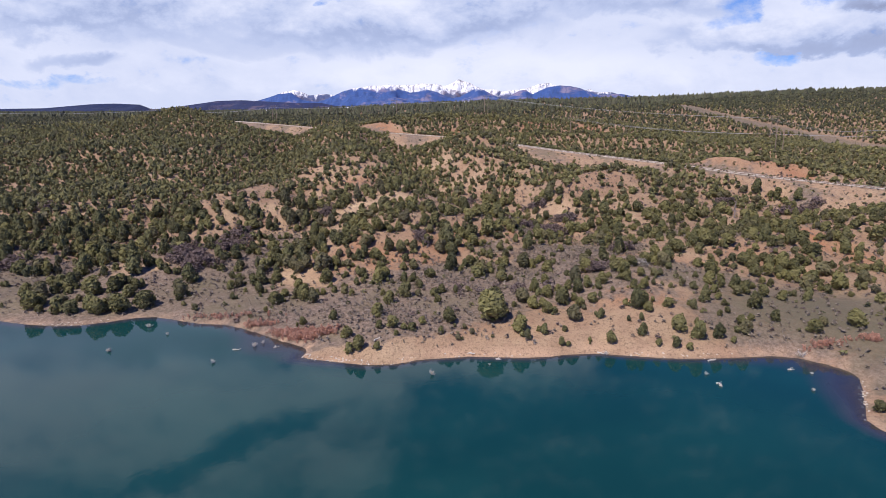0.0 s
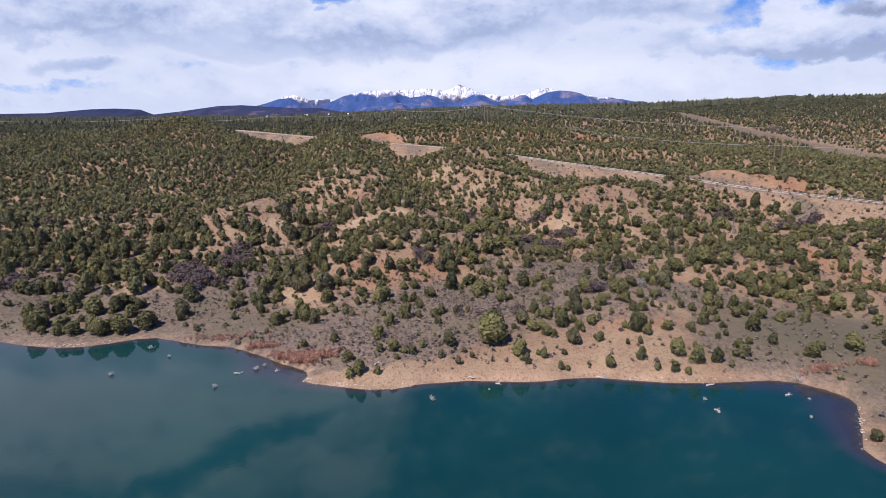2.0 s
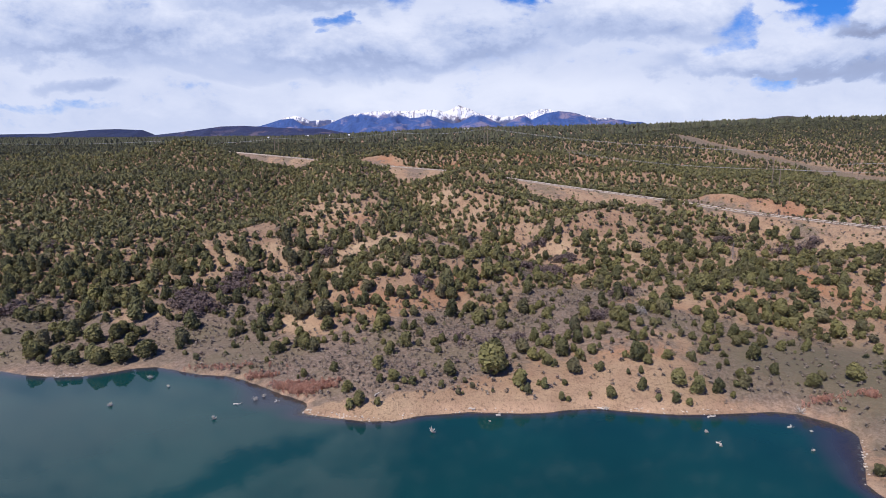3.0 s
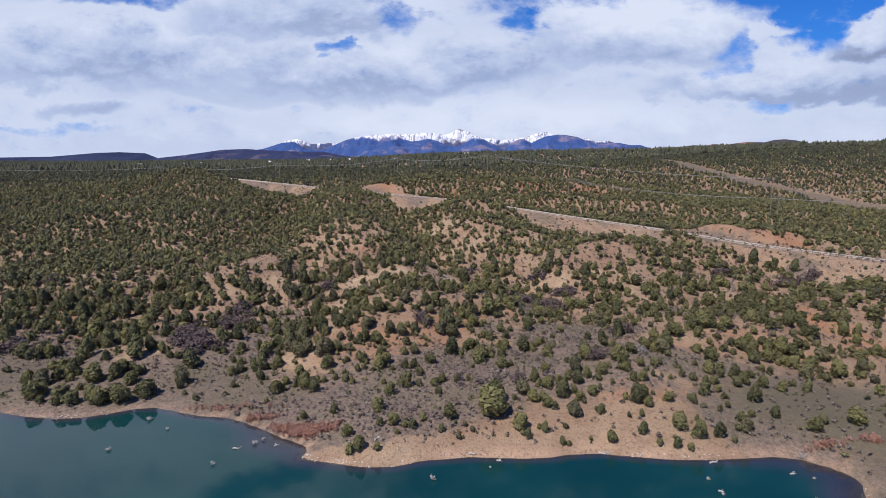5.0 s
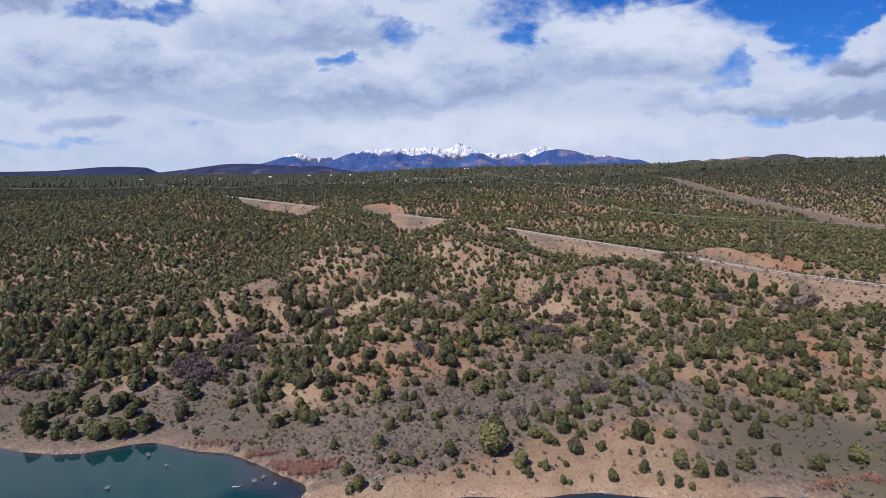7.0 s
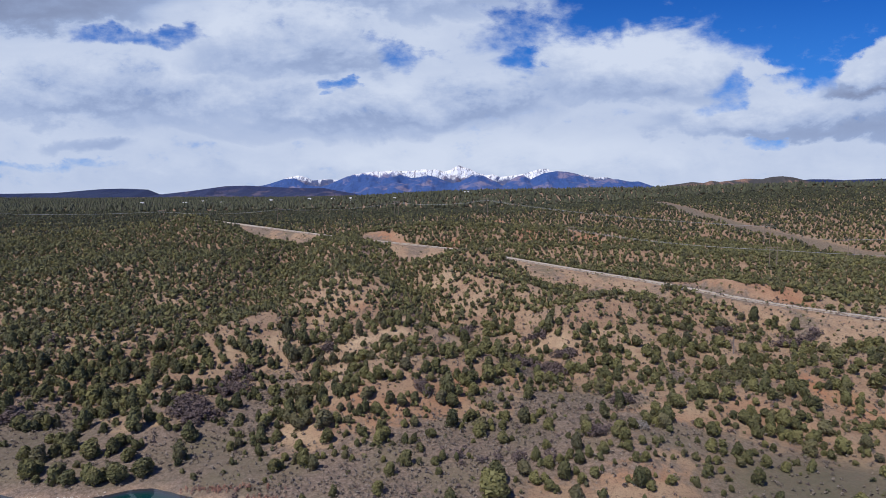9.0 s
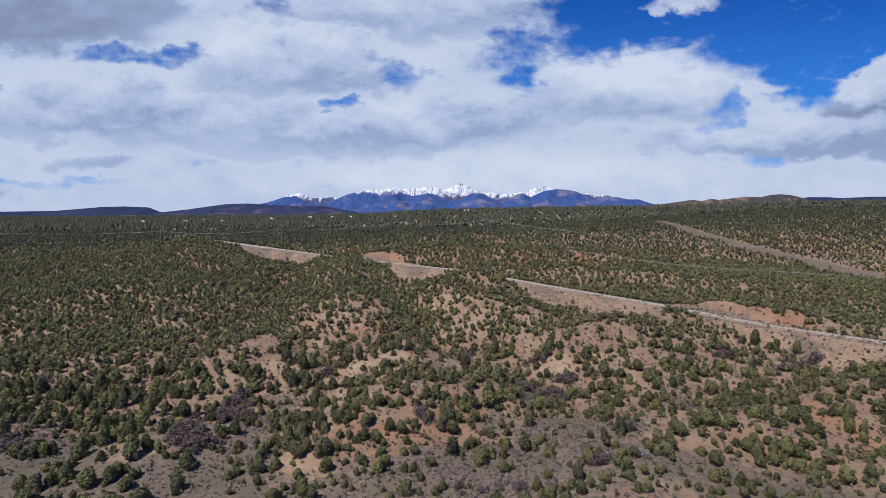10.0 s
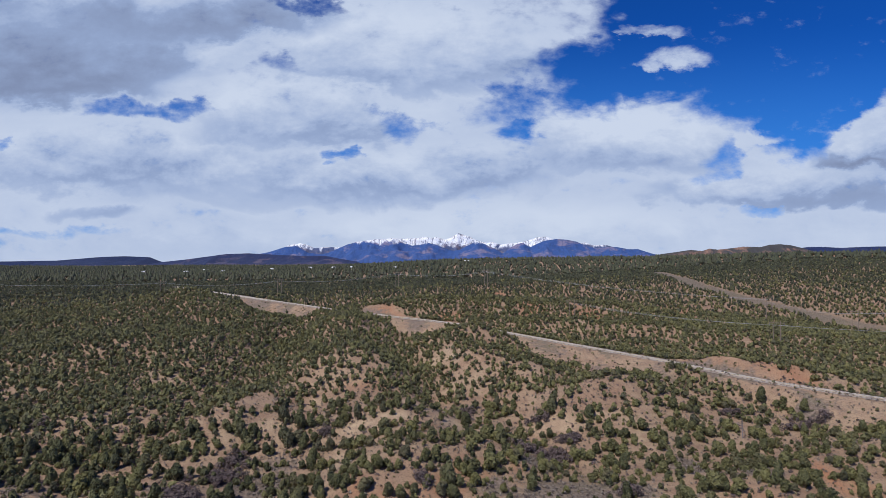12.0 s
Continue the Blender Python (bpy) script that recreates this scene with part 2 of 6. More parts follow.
def leaf_material(name, dark, light, dry):
    m, n = material(name)
    p = n.add("ShaderNodeNewGeometry")
    tint = n.add("ShaderNodeAttribute", dict(attribute_name="tint")).outputs["Fac"]
    own = n.add("ShaderNodeObjectInfo").outputs["Random"]
    f = n.math("ADD", n.math("MULTIPLY", p.outputs["Random Per Island"], 0.45), n.math("MULTIPLY", n.math("FRACT", n.math("ADD", tint, own)), 0.55))
    c = n.mix(n.ramp(f, 0.1, 0.9, smooth=False), dark, light)
    fresh, grey = n.math("FRACT", n.math("MULTIPLY", n.math("ADD", tint, own), 7.13)), n.math("FRACT", n.math("MULTIPLY", n.math("ADD", tint, own), 13.7))
    c = n.mix(n.ramp(fresh, 0.66, 1.0, 0.0, 0.55), c, tuple(1.12 * a for a in light))      # some trees are fresher, some grey
    c = n.mix(n.ramp(grey, 0.70, 1.0, 0.0, 0.55), c, tuple(0.4 * a + 0.5 * sum(dark) / 3 + 0.02 for a in dry))
    c = n.mix(n.ramp(n.noise(p.outputs["Position"], 0.6, 3.0), 0.55, 0.8, 0.0, 0.5), c, dry)
    solid = n.add("ShaderNodeBsdfPrincipled", None, Base_Color=c, Roughness=0.75)
    thin = n.add("ShaderNodeBsdfTranslucent", None, Color=c)
    n.add("ShaderNodeOutputMaterial", None, Surface=n.add("ShaderNodeMixShader", None, i0=0.18, i1=solid.outputs[0], i2=thin.outputs[0]).outputs[0])
    return m


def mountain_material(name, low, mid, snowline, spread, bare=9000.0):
    """forest and rock with snow lying in the gullies; no snow to the right of bare; any haze tint comes in with low and
    mid
    """
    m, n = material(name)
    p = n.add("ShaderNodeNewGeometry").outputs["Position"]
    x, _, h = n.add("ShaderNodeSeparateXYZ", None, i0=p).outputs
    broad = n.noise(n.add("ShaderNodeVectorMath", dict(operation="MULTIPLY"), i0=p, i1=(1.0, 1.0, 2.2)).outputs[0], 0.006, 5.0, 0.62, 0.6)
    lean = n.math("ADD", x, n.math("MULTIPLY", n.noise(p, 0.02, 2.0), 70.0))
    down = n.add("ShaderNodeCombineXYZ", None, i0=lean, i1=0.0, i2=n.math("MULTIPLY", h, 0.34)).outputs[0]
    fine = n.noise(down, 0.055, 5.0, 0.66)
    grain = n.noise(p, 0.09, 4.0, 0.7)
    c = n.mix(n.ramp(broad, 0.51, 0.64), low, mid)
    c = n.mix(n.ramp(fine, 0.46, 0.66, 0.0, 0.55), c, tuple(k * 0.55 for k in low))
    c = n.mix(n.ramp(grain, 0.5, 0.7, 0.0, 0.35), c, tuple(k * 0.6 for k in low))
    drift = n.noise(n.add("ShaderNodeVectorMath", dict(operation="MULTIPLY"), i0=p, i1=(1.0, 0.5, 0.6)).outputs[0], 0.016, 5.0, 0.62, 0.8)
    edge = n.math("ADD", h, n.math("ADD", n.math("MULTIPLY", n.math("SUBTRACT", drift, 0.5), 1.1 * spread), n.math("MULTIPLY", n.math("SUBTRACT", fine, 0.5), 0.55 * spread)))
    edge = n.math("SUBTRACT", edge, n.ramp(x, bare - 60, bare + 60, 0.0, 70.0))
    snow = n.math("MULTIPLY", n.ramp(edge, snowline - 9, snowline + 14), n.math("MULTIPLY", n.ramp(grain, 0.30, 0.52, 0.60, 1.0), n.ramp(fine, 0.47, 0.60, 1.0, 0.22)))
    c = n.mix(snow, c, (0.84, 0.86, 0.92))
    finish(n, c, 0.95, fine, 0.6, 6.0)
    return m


SOIL, WATER = ground_material(), water_material()
JUNIPER = leaf_material("juniper_foliage", (0.060, 0.063, 0.028), (0.225, 0.210, 0.080), (0.240, 0.188, 0.090))
PINYON = leaf_material("pinyon_foliage", (0.052, 0.058, 0.028), (0.190, 0.185, 0.076), (0.215, 0.180, 0.082))
PINE = leaf_material("pine_foliage", (0.026, 0.034, 0.022), (0.105, 0.112, 0.056), (0.13, 0.11, 0.06))
BRUSH = leaf_material("bare_oak_twigs", (0.085, 0.062, 0.060), (0.190, 0.140, 0.135), (0.14, 0.09, 0.075))
SAGE = leaf_material("sagebrush", (0.115, 0.098, 0.080), (0.305, 0.252, 0.208), (0.25, 0.18, 0.135))
WILLOW = leaf_material("red_willow_twigs", (0.30, 0.14, 0.10), (0.54, 0.31, 0.235), (0.46, 0.31, 0.22))
BARK = plain("juniper_bark", (0.16, 0.11, 0.08), 0.95)
DEADWOOD = plain("bleached_wood", (0.50, 0.46, 0.42), 0.85)
ASPHALT = plain("worn_asphalt", (0.40, 0.345, 0.295), 0.9, 0.0, 0.6)
STEEL = plain("weathered_steel", (0.26, 0.25, 0.24), 0.55, 0.6)
WIRE = plain("conductor_aluminium", (0.45, 0.45, 0.45), 0.5, 0.3)
POLE = plain("weathered_pole_wood", (0.26, 0.20, 0.16), 0.9)
STONE = plain("shore_stone", (0.48, 0.42, 0.36), 0.9, 0.0, 2.0, 0.4)

# ---------------------------------------------------------------- relief
LAKE = [(-260, 96), (-160, 119), (-102.7, 124.4), (-95.8, 122.1), (-87.3, 120.8), (-81.3, 121.4), (-76.2, 123.6), (-72.2, 125.8), (-67.3, 126.4), (-64, 125.1), (-56.3, 122.1), (-49.5, 121.2), (-45, 119), (-39.5, 115.5),
        (-34.2, 111.6), (-30.1, 109.3), (-27.7, 107.3), (-28.1, 103.7), (-25.2, 102.5), (-19.6, 101.3), (-15.2, 100.2), (-9.9, 100.6), (-4.7, 102.8), (4, 103.9), (14.8, 103.4), (20.3, 103.8), (22.7, 104.8), (29.4, 105.4),
        (33.5, 104.2), (43.8, 102.8), (49.2, 102.8), (54.8, 103.2), (62.7, 103.8), (66.4, 102.9), (69.3, 100.6), (71.5, 98.5), (72.4, 96), (72, 93.3), (69.4, 89.3), (66.3, 84.3), (63.3, 79.7),
        (63.8, 76.5), (74, 60), (90, 20), (92, -60), (60, -160), (-40, -210), (-170, -190), (-280, -80)]
ROAD = [(-330, 700, 41.0), (-163, 518, 36.5), (-84, 446, 33.0), (-46, 420, 31.3), (3, 385, 29.3), (39, 354, 26.3), (68, 334, 23.0), (109, 298, 19.5), (141, 258, 16.8), (177, 232, 14.5), (245, 196, 12.5), (420, 150, 12.0)]
CLEARING = [(290, 820, 58.0), (262, 690, 51.0), (256, 604, 44.5), (261, 561, 39.6), (284, 521, 31.0), (314, 488, 22.0), (329, 438, 17.0), (330, 390, 16.0)]
# rounded hills and draws: centre, half lengths, turn in degrees, rise
BENCH_HILLS = [
    (-15, 221, 16, 20, 5, 10.0),
    (31, 222, 11, 27, 12, -7.3),
    (-15, 174, 32, 12, 31, 8.6),
    (108, 176, 45, 11, 26, 7.0),
    (-80, 162, 13, 11, 35, 5.9),
    (-133, 236, 44, 27, 0, 3.5),
    (-64, 174, 57, 27, -22, -5.0),
    (47, 130, 14, 11, 17, 3.7),
    (-85, 218, 11, 28, 0, 7.4),
    (-13, 233, 9, 7, 0, 2.2),
    (-62, 213, 10, 8, 0, 1.8),
    (-26, 186, 9, 7, 20, 1.2),
    (135, 192, 14, 8, 20, 2.0),
]
SLOPE_HILLS = [
    (-191, 327, 63, 27, 14, 8.3),
    (-179, 398, 46, 52, 2, 6.4),
    (-104, 339, 12, 82, 2, -7.8),
    (-40, 289, 27, 23, -4, 11.5),
    (-13, 287, 11, 58, 10, -8.6),
    (13, 315, 11, 41, 35, 9.7),
    (64, 246, 26, 11, 34, 9.0),
    (-16, 450, 110, 25, 6, 14.8),
    (86, 390, 53, 11, -6, 7.6),
    (113, 641, 183, 86, 8, 10.6),
    (-67, 360, 17, 43, 10, 9.5),
    (-139, 454, 53, 39, -1, -7.0),
    (161, 273, 30, 16, -2, 10.6),
    (181, 249, 84, 32, 47, -9.4),
    (316, 442, 48, 66, 0, -16.1),
    (-77, 285, 9, 18, 10, -1.6),
]
FAR_HILLS = [
    (200, 480, 40, 50, 20, -4.0),
    (-250, 470, 62, 46, 0, 9.0),
    (-197, 462, 36, 22, -35, 7.5),
    (-215, 485, 40, 24, -40, 6.0),
    (-138, 472, 20, 20, 0, -6.0),
    (-60, 385, 22, 16, -30, 6.0),
    (20, 345, 18, 10, -30, 13.0),
    (131, 288, 12, 7, -40, 4.5),
    (107, 284, 11, 8, -40, 4.0),
    (840, 1090, 330, 300, 0, 34.0),
    (330, 1750, 520, 380, 0, 30.0),
    (-700, 1500, 900, 500, 0, -6.0),
    (470, 760, 200, 140, 0, 10.0),
]


def along(line, x, y):
    """distance from a polyline, side (positive beyond it) and the height carried along it"""
    best, side, height = np.full(x.shape, 1e9), np.zeros(x.shape), np.zeros(x.shape)
    for (ax, ay, az), (bx, by, bz) in zip(line, line[1:]):
        ex, ey = bx - ax, by - ay
        t = np.clip(((x - ax) * ex + (y - ay) * ey) / (ex * ex + ey * ey), 0, 1)
        d = np.hypot(x - ax - t * ex, y - ay - t * ey)
        near = d < best
        best = np.where(near, d, best)
        side = np.where(near, np.sign(ex * (y - ay) - ey * (x - ax)), side)
        height = np.where(near, az + t * (bz - az), height)
    return best, side, height


def shore(x, y):
    """metres from the water's edge, negative over the lake"""
    best, inside = np.full(x.shape, 1e9), np.zeros(x.shape, bool)
    for (ax, ay), (bx, by) in zip(LAKE, LAKE[1:] + LAKE[:1]):
        ex, ey = bx - ax, by - ay
        t = np.clip(((x - ax) * ex + (y - ay) * ey) / (ex * ex + ey * ey), 0, 1)
        best = np.minimum(best, np.hypot(x - ax - t * ex, y - ay - t * ey))
        if by != ay:
            inside ^= ((ay > y) != (by > y)) & (x < ex * (y - ay) / ey + ax)
    return np.where(inside, -best, best)


def waves(x, y, size, seed, octaves=4):
    """smooth value noise, about -1 to 1"""
    total, amp = np.zeros(x.shape), 1.0
    for k in range(octaves):
        s = size / 2 ** k
        gx, gy = x / s + 17.3 * k + seed, y / s - 9.1 * k + seed * 1.7
        ix, iy = np.floor(gx), np.floor(gy)
        fx, fy = gx - ix, gy - iy
        fx, fy = fx * fx * (3 - 2 * fx), fy * fy * (3 - 2 * fy)

        def cell(a, b):
            h = np.sin(a * 127.1 + b * 311.7 + seed * 74.7) * 43758.5453
            return (h - np.floor(h)) * 2 - 1
        total += amp * ((cell(ix, iy) * (1 - fx) + cell(ix + 1, iy) * fx) * (1 - fy) + (cell(ix, iy + 1) * (1 - fx) + cell(ix + 1, iy + 1) * fx) * fy)
        amp *= 0.5
    return total / 1.6


# how far the roadside is cleared on the lake side, by x along the road
VERGE_X = [-200, -165, -112, -96, -42, -35, -8, -2, 36, 46, 103, 107, 118, 122, 140, 148, 300]
VERGE_W = [7, 24, 24, 7, 6, 22, 22, 6, 6, 27, 27, 5, 5, 11, 11, 32, 36]


# where the road is cut into red banks on its far side
CUT_X = [-190, -182, -164, -158, -66, -60, -34, -28, -8, -2, 24, 30, 112, 120, 152, 160]
CUT_W = [0, 1, 1, 0, 0, 1, 1, 0, 0, 1, 1, 0, 0, 1, 1, 0]


def crests(x, y):
    """the small spurs and rills of the badland slopes, 1 on a crest"""
    wx, wy = x + 9 * waves(x, y, 60, 21.0, 2), y + 9 * waves(x, y, 60, 22.0, 2)
    return 1 - 2.2 * np.abs(waves(wx * 1.25, wy * 0.7, 34, 3.0, 3))


def relief(x, y):
    d = shore(x, y)
    h = np.interp(d, [-40, -8, -1, 0, 1.0, 10, 20, 50, 100, 150, 200, 300, 400, 500, 800, 1200, 2500], [-9, -3, -0.4, 0, 0.45, 1.9, 3.0, 5.2, 8.4, 11.5, 15, 23, 29, 33, 38, 41, 44])
    h = h + np.interp(d, [0, 0.6, 3, 10, 25, 50], [0, 0.15, 1.15, 1.9, 1.5, 0]) * np.clip((x + 32) / 22, 0, 1) * (y > 90)      # the higher bank of the headland
    for cx, cy, lx, ly, turn, rise in BENCH_HILLS + SLOPE_HILLS + FAR_HILLS:
        c, s = math.cos(radians(turn)), math.sin(radians(turn))
        a, b = ((x - cx) * c + (y - cy) * s) / lx, (-(x - cx) * s + (y - cy) * c) / ly
        h = h + rise * np.exp(-0.5 * (a * a + b * b)) * np.clip((d - 2) / 18, 0, 1)
    rough = np.clip((d - 6) / 50, 0, 1)
    h = h + rough * (1.2 * waves(x, y, 70, 1.0) + 1.7 * crests(x, y) + 0.3 * waves(x, y, 7, 5.0, 2)) + np.clip(d / 4, 0, 1) * 0.12 * waves(x, y, 5, 6.0, 3)
    far = np.clip((d - 500) / 500, 0, 1)
    h = h + far * 5 * waves(x, y, 420, 2.0)
    r, side, rz = along(ROAD, x, y)
    verge = np.interp(x, VERGE_X, VERGE_W)
    reach = np.where(side > 0, 14.0 - 7.0 * np.interp(x, CUT_X, CUT_W), 6 + 0.8 * verge)
    k = np.clip((r - 5.0) / reach, 0, 1)
    k = k * k * (3 - 2 * k)
    level = rz - 0.05 - np.where(side > 0, 0, np.clip(r - 6, 0, 30) * 0.24)
    return h * k + level * (1 - k)

# patches of pale bare earth, of red earth and of sage: centre, half lengths, strength
PALE_A = [
    (-36, 145, 6, 3, 0.7), (-136, 280, 12, 10, 0.5), (-47, 264, 16, 6, 0.5), (10, 278, 14, 10, 0.6), (-4, 312, 12, 8, 0.5), (-41, 148, 7, 4, 0.9), (-12, 103, 12, 3, 0.6), (23, 108, 16, 3, 0.55),
    (-13, 224, 5, 4, 1), (-19, 211, 6, 3, 0.9), (-32, 208, 4, 3, 0.8), (-36, 187, 3, 4, 0.9), (-57, 246, 3, 5, 0.9), (-67, 215, 4, 4, 0.8), (-78, 203, 4, 4, 0.5), (2, 219, 5, 5, 0.9),
    (14, 221, 4, 3, 0.9), (47, 220, 5, 4, 0.9), (68, 210, 3, 12, 1),
]
PALE_B = [
    (77, 229, 4, 4, 0.9), (100, 237, 5, 4, 0.9), (82, 209, 3, 4, 0.7), (134, 247, 3, 5, 0.9), (139, 243, 4, 3, 0.7), (60, 225, 6, 3, 0.9), (-124, 222, 7, 4, 0.5), (-101, 193, 2, 4, 0.8),
    (-93, 167, 3, 2, 0.7), (-96, 156, 4, 2, 0.8), (-158, 230, 2, 3, 0.6), (62, 150, 6, 3, 0.45), (77, 156, 5, 3, 0.5), (37, 223, 7, 3, 0.6), (-23, 173, 2, 4, 0.5),
]
PALE = PALE_A + PALE_B
PALE_SHORE = [
    (-83, 151, 8.4, 4.2, 0.54), (-92, 140, 7.0, 5.6, 0.51), (-92, 131, 5.6, 2.8, 0.41), (-84, 134, 4.2, 4.2, 0.41), (-45, 140, 5.6, 4.2, 0.54), (-39, 145, 5.6, 4.2, 0.48),
    (52, 126, 5.6, 7.0, 0.3), (40, 117, 7.0, 4.2, 0.25), (30, 109, 7.0, 5.6, 0.35), (43, 107, 5.6, 4.2, 0.3), (12, 107, 7.0, 4.2, 0.3), (19, 109, 5.6, 4.2, 0.3),
    (-19, 106, 4.2, 2.8, 0.41), (60, 123, 7.0, 5.6, 0.25), (66, 149, 5.6, 5.6, 0.3),
]
PALE = PALE + PALE_SHORE
RED_A = [
    (-210, 638, 9, 30, 1), (-49, 431, 9, 7, 1), (4, 416, 12, 7, 0.9), (133, 284, 14, 22, 0.3), (157, 272, 9, 21, 0.9), (104, 427, 13, 25, 0.8), (63, 444, 8, 30, 0.7), (188, 471, 20, 15, 0.6),
    (50, 541, 4, 30, 0.9), (42, 122, 7, 3, 0.6), (-39, 259, 8, 5, 0.5), (110, 170, 2, 7, 1), (117, 164, 4, 7, 0.6), (118, 205, 2, 3, 0.7), (-25, 161, 3, 3, 0.7), (-16, 154, 6, 6, 0.6),
    (82, 155, 6, 5, 0.35), (3, 172, 2, 8, 0.6), (21, 179, 2, 3, 0.6),
]
RED_B = [
    (61, 146, 6, 4, 0.4), (-5, 160, 5, 8, 0.4), (-127, 173, 8, 5, 0.35), (-126, 186, 7, 4, 0.3), (11, 171, 3, 4, 0.5), (117, 157, 5, 6, 0.6), (-31, 151, 6, 5, 0.4),
]
RED = RED_A + RED_B
SAGES_A = [
    (12, 147, 19, 8, 0.8), (-52, 148, 5, 4, 0.7), (-11, 117, 16, 9, 0.8), (-64, 142, 9, 7, 0.8), (-22, 126, 8, 6, 0.7), (75, 113, 15, 7, 0.9), (9, 130, 8, 6, 0.8), (-44, 124, 10, 4, 0.7),
    (-112, 154, 12, 6, 0.7), (57, 138, 8, 6, 0.3), (-68, 146, 9, 4, 0.7), (-5, 142, 11, 4, 0.7), (74, 94, 3, 4, 0.8), (34, 162, 13, 9, 0.95), (29, 187, 7, 4, 0.8), (-56, 178, 7, 8, 0.9),
    (-58, 157, 5, 5, 0.9), (51, 162, 5, 5, 0.9), (74, 183, 5, 6, 0.9),
]
SAGES_B = [
    (-115, 162, 9, 5, 0.8), (-127, 173, 8, 5, 0.5), (141, 235, 7, 3, 0.7), (14, 167, 5, 5, 0.7), (-56, 192, 8, 5, 0.6), (91, 170, 5, 3, 0.5), (42, 148, 9, 3, 0.9), (-48, 206, 5, 5, 0.5),
    (22, 210, 6, 4, 0.5),
]
SAGES = SAGES_A + SAGES_B

OPEN = [
    (-142, 291, 17, 14, 0.5), (-124, 271, 13, 9, 0.5), (-149, 273, 7, 10, 0.6), (-53, 278, 16, 10, 0.4), (-36, 258, 10, 6, 0.5), (30, 279, 19, 12, 0.4), (-84, 370, 11, 9, 0.4), (8, 298, 9, 8, 0.4),
    (56, 273, 5, 3, 0.4), (59, 379, 15, 7, 0.5), (123, 369, 14, 9, 0.4), (89, 382, 7, 7, 0.6),
]
DENSE = [
    (-126, 196, 50, 32, 1.0),
    (-209, 393, 54, 17, 0.5), (-196, 285, 17, 16, 0.6), (-123, 364, 11, 21, 0.6), (-287, 398, 23, 19, 0.5), (41, 245, 7, 5, 0.4), (-14, 272, 4, 13, 0.5), (-157, 234, 18, 14, 0.7), (65, 291, 6, 5, 0.4),
    (-70, 415, 12, 5, 0.3), (102, 273, 5, 4, 0.4),
]
# the trees that stand apart on the near slopes: x, y and the radius of the crown
SHORE_TREES_A = [
    (-94.8, 127, 1.38), (-87.2, 126.5, 2.67), (-80.7, 126.1, 2.44), (-76.3, 127.6, 3.23), (-31.3, 118.1, 1.03), (-24.9, 119, 1.21), (-20.2, 108.7, 1.49), (-17.2, 104.1, 1.55), (-15, 117.1, 1.57), (-13.9, 110.5, 0.87), (-13.6, 103.5, 0.83),
    (-11.1, 110.8, 1.49), (-10.2, 107.9, 0.61), (-8.9, 110.2, 0.87), (-7.2, 110.3, 1.11), (-5.3, 112.7, 1.01), (-1.4, 109.3, 0.79), (0.3, 113.4, 1.64), (1.4, 111.8, 0.5), (2, 107.3, 0.73), (3.4, 111, 0.62), (4.9, 109.3, 0.69),
    (9.3, 114.6, 3.9), (14.6, 110.2, 1.86), (15.7, 107.5, 0.98), (18.6, 120.6, 1.61), (19.3, 109.3, 0.99), (21.4, 117.9, 1.45), (22.3, 106.4, 0.79), (23.6, 106.4, 0.69), (23.7, 110.5, 0.71), (26.4, 114.6, 1.95), (28.1, 107.6, 0.5),
]
SHORE_TREES_B = [
    (28.8, 120.3, 1.36), (32, 114.9, 1.07), (32.1, 106.9, 1.24), (37.3, 113.1, 0.59), (38.8, 108.5, 1.16), (39.9, 113.1, 0.72), (40.3, 117.5, 1.96), (41, 105.6, 0.8), (42.3, 116.4, 1.35), (44.2, 104.9, 1.03), (46.4, 110, 2.02),
    (46.5, 104.4, 0.81), (47.2, 118.1, 1.38), (49.4, 107.2, 1.77), (50.7, 111.8, 0.61), (52.5, 118, 1.02), (53.5, 107.6, 1.44), (55.7, 106.1, 0.67), (57, 115.4, 0.71), (59.3, 116.8, 0.78), (59.5, 109.2, 1.48), (59.8, 111.8, 1.13),
    (62.6, 113.5, 0.9), (66.4, 81.5, 1.08), (66.8, 120.1, 1.89), (67.5, 113.4, 1.17), (72.6, 108.3, 1.8), (75.5, 110.4, 1.19), (81.8, 110, 2.15),
]
BENCH_TREES_A = [
    (-114.6, 143.6, 0.94), (-105.4, 138, 1.8), (-105, 146.7, 1.34), (-102.1, 146.3, 1.67), (-100.6, 135.9, 2.31), (-99, 148.1, 1.45), (-98.5, 138.9, 1.59), (-98.1, 129.2, 2.44), (-97.9, 132.1, 1.51), (-96.5, 142.1, 1.85), (-94.8, 138.3, 0.99),
    (-91.9, 148.8, 1.07), (-91.8, 129.9, 2.12), (-89.1, 133.1, 0.87), (-88.9, 137.9, 2.61), (-87.3, 132.6, 0.69), (-84.7, 140.3, 1.83), (-84.4, 143.1, 1.87), (-82.5, 126.7, 1.86), (-79.4, 141.4, 1.38), (-79, 137.2, 2.06), (-78.4, 129.3, 1.9),
    (-77.2, 131.9, 0.86), (-75.4, 150.2, 0.98), (-73.1, 150, 1.08), (-72.2, 130.8, 2.48), (-67.9, 146.2, 2.15), (-66.2, 137.1, 2.06), (-64.5, 137.5, 0.67), (-63.1, 131.3, 0.69), (-59.4, 128.9, 0.84), (-57.6, 149, 0.97), (-55.4, 141.6, 1.16),
]
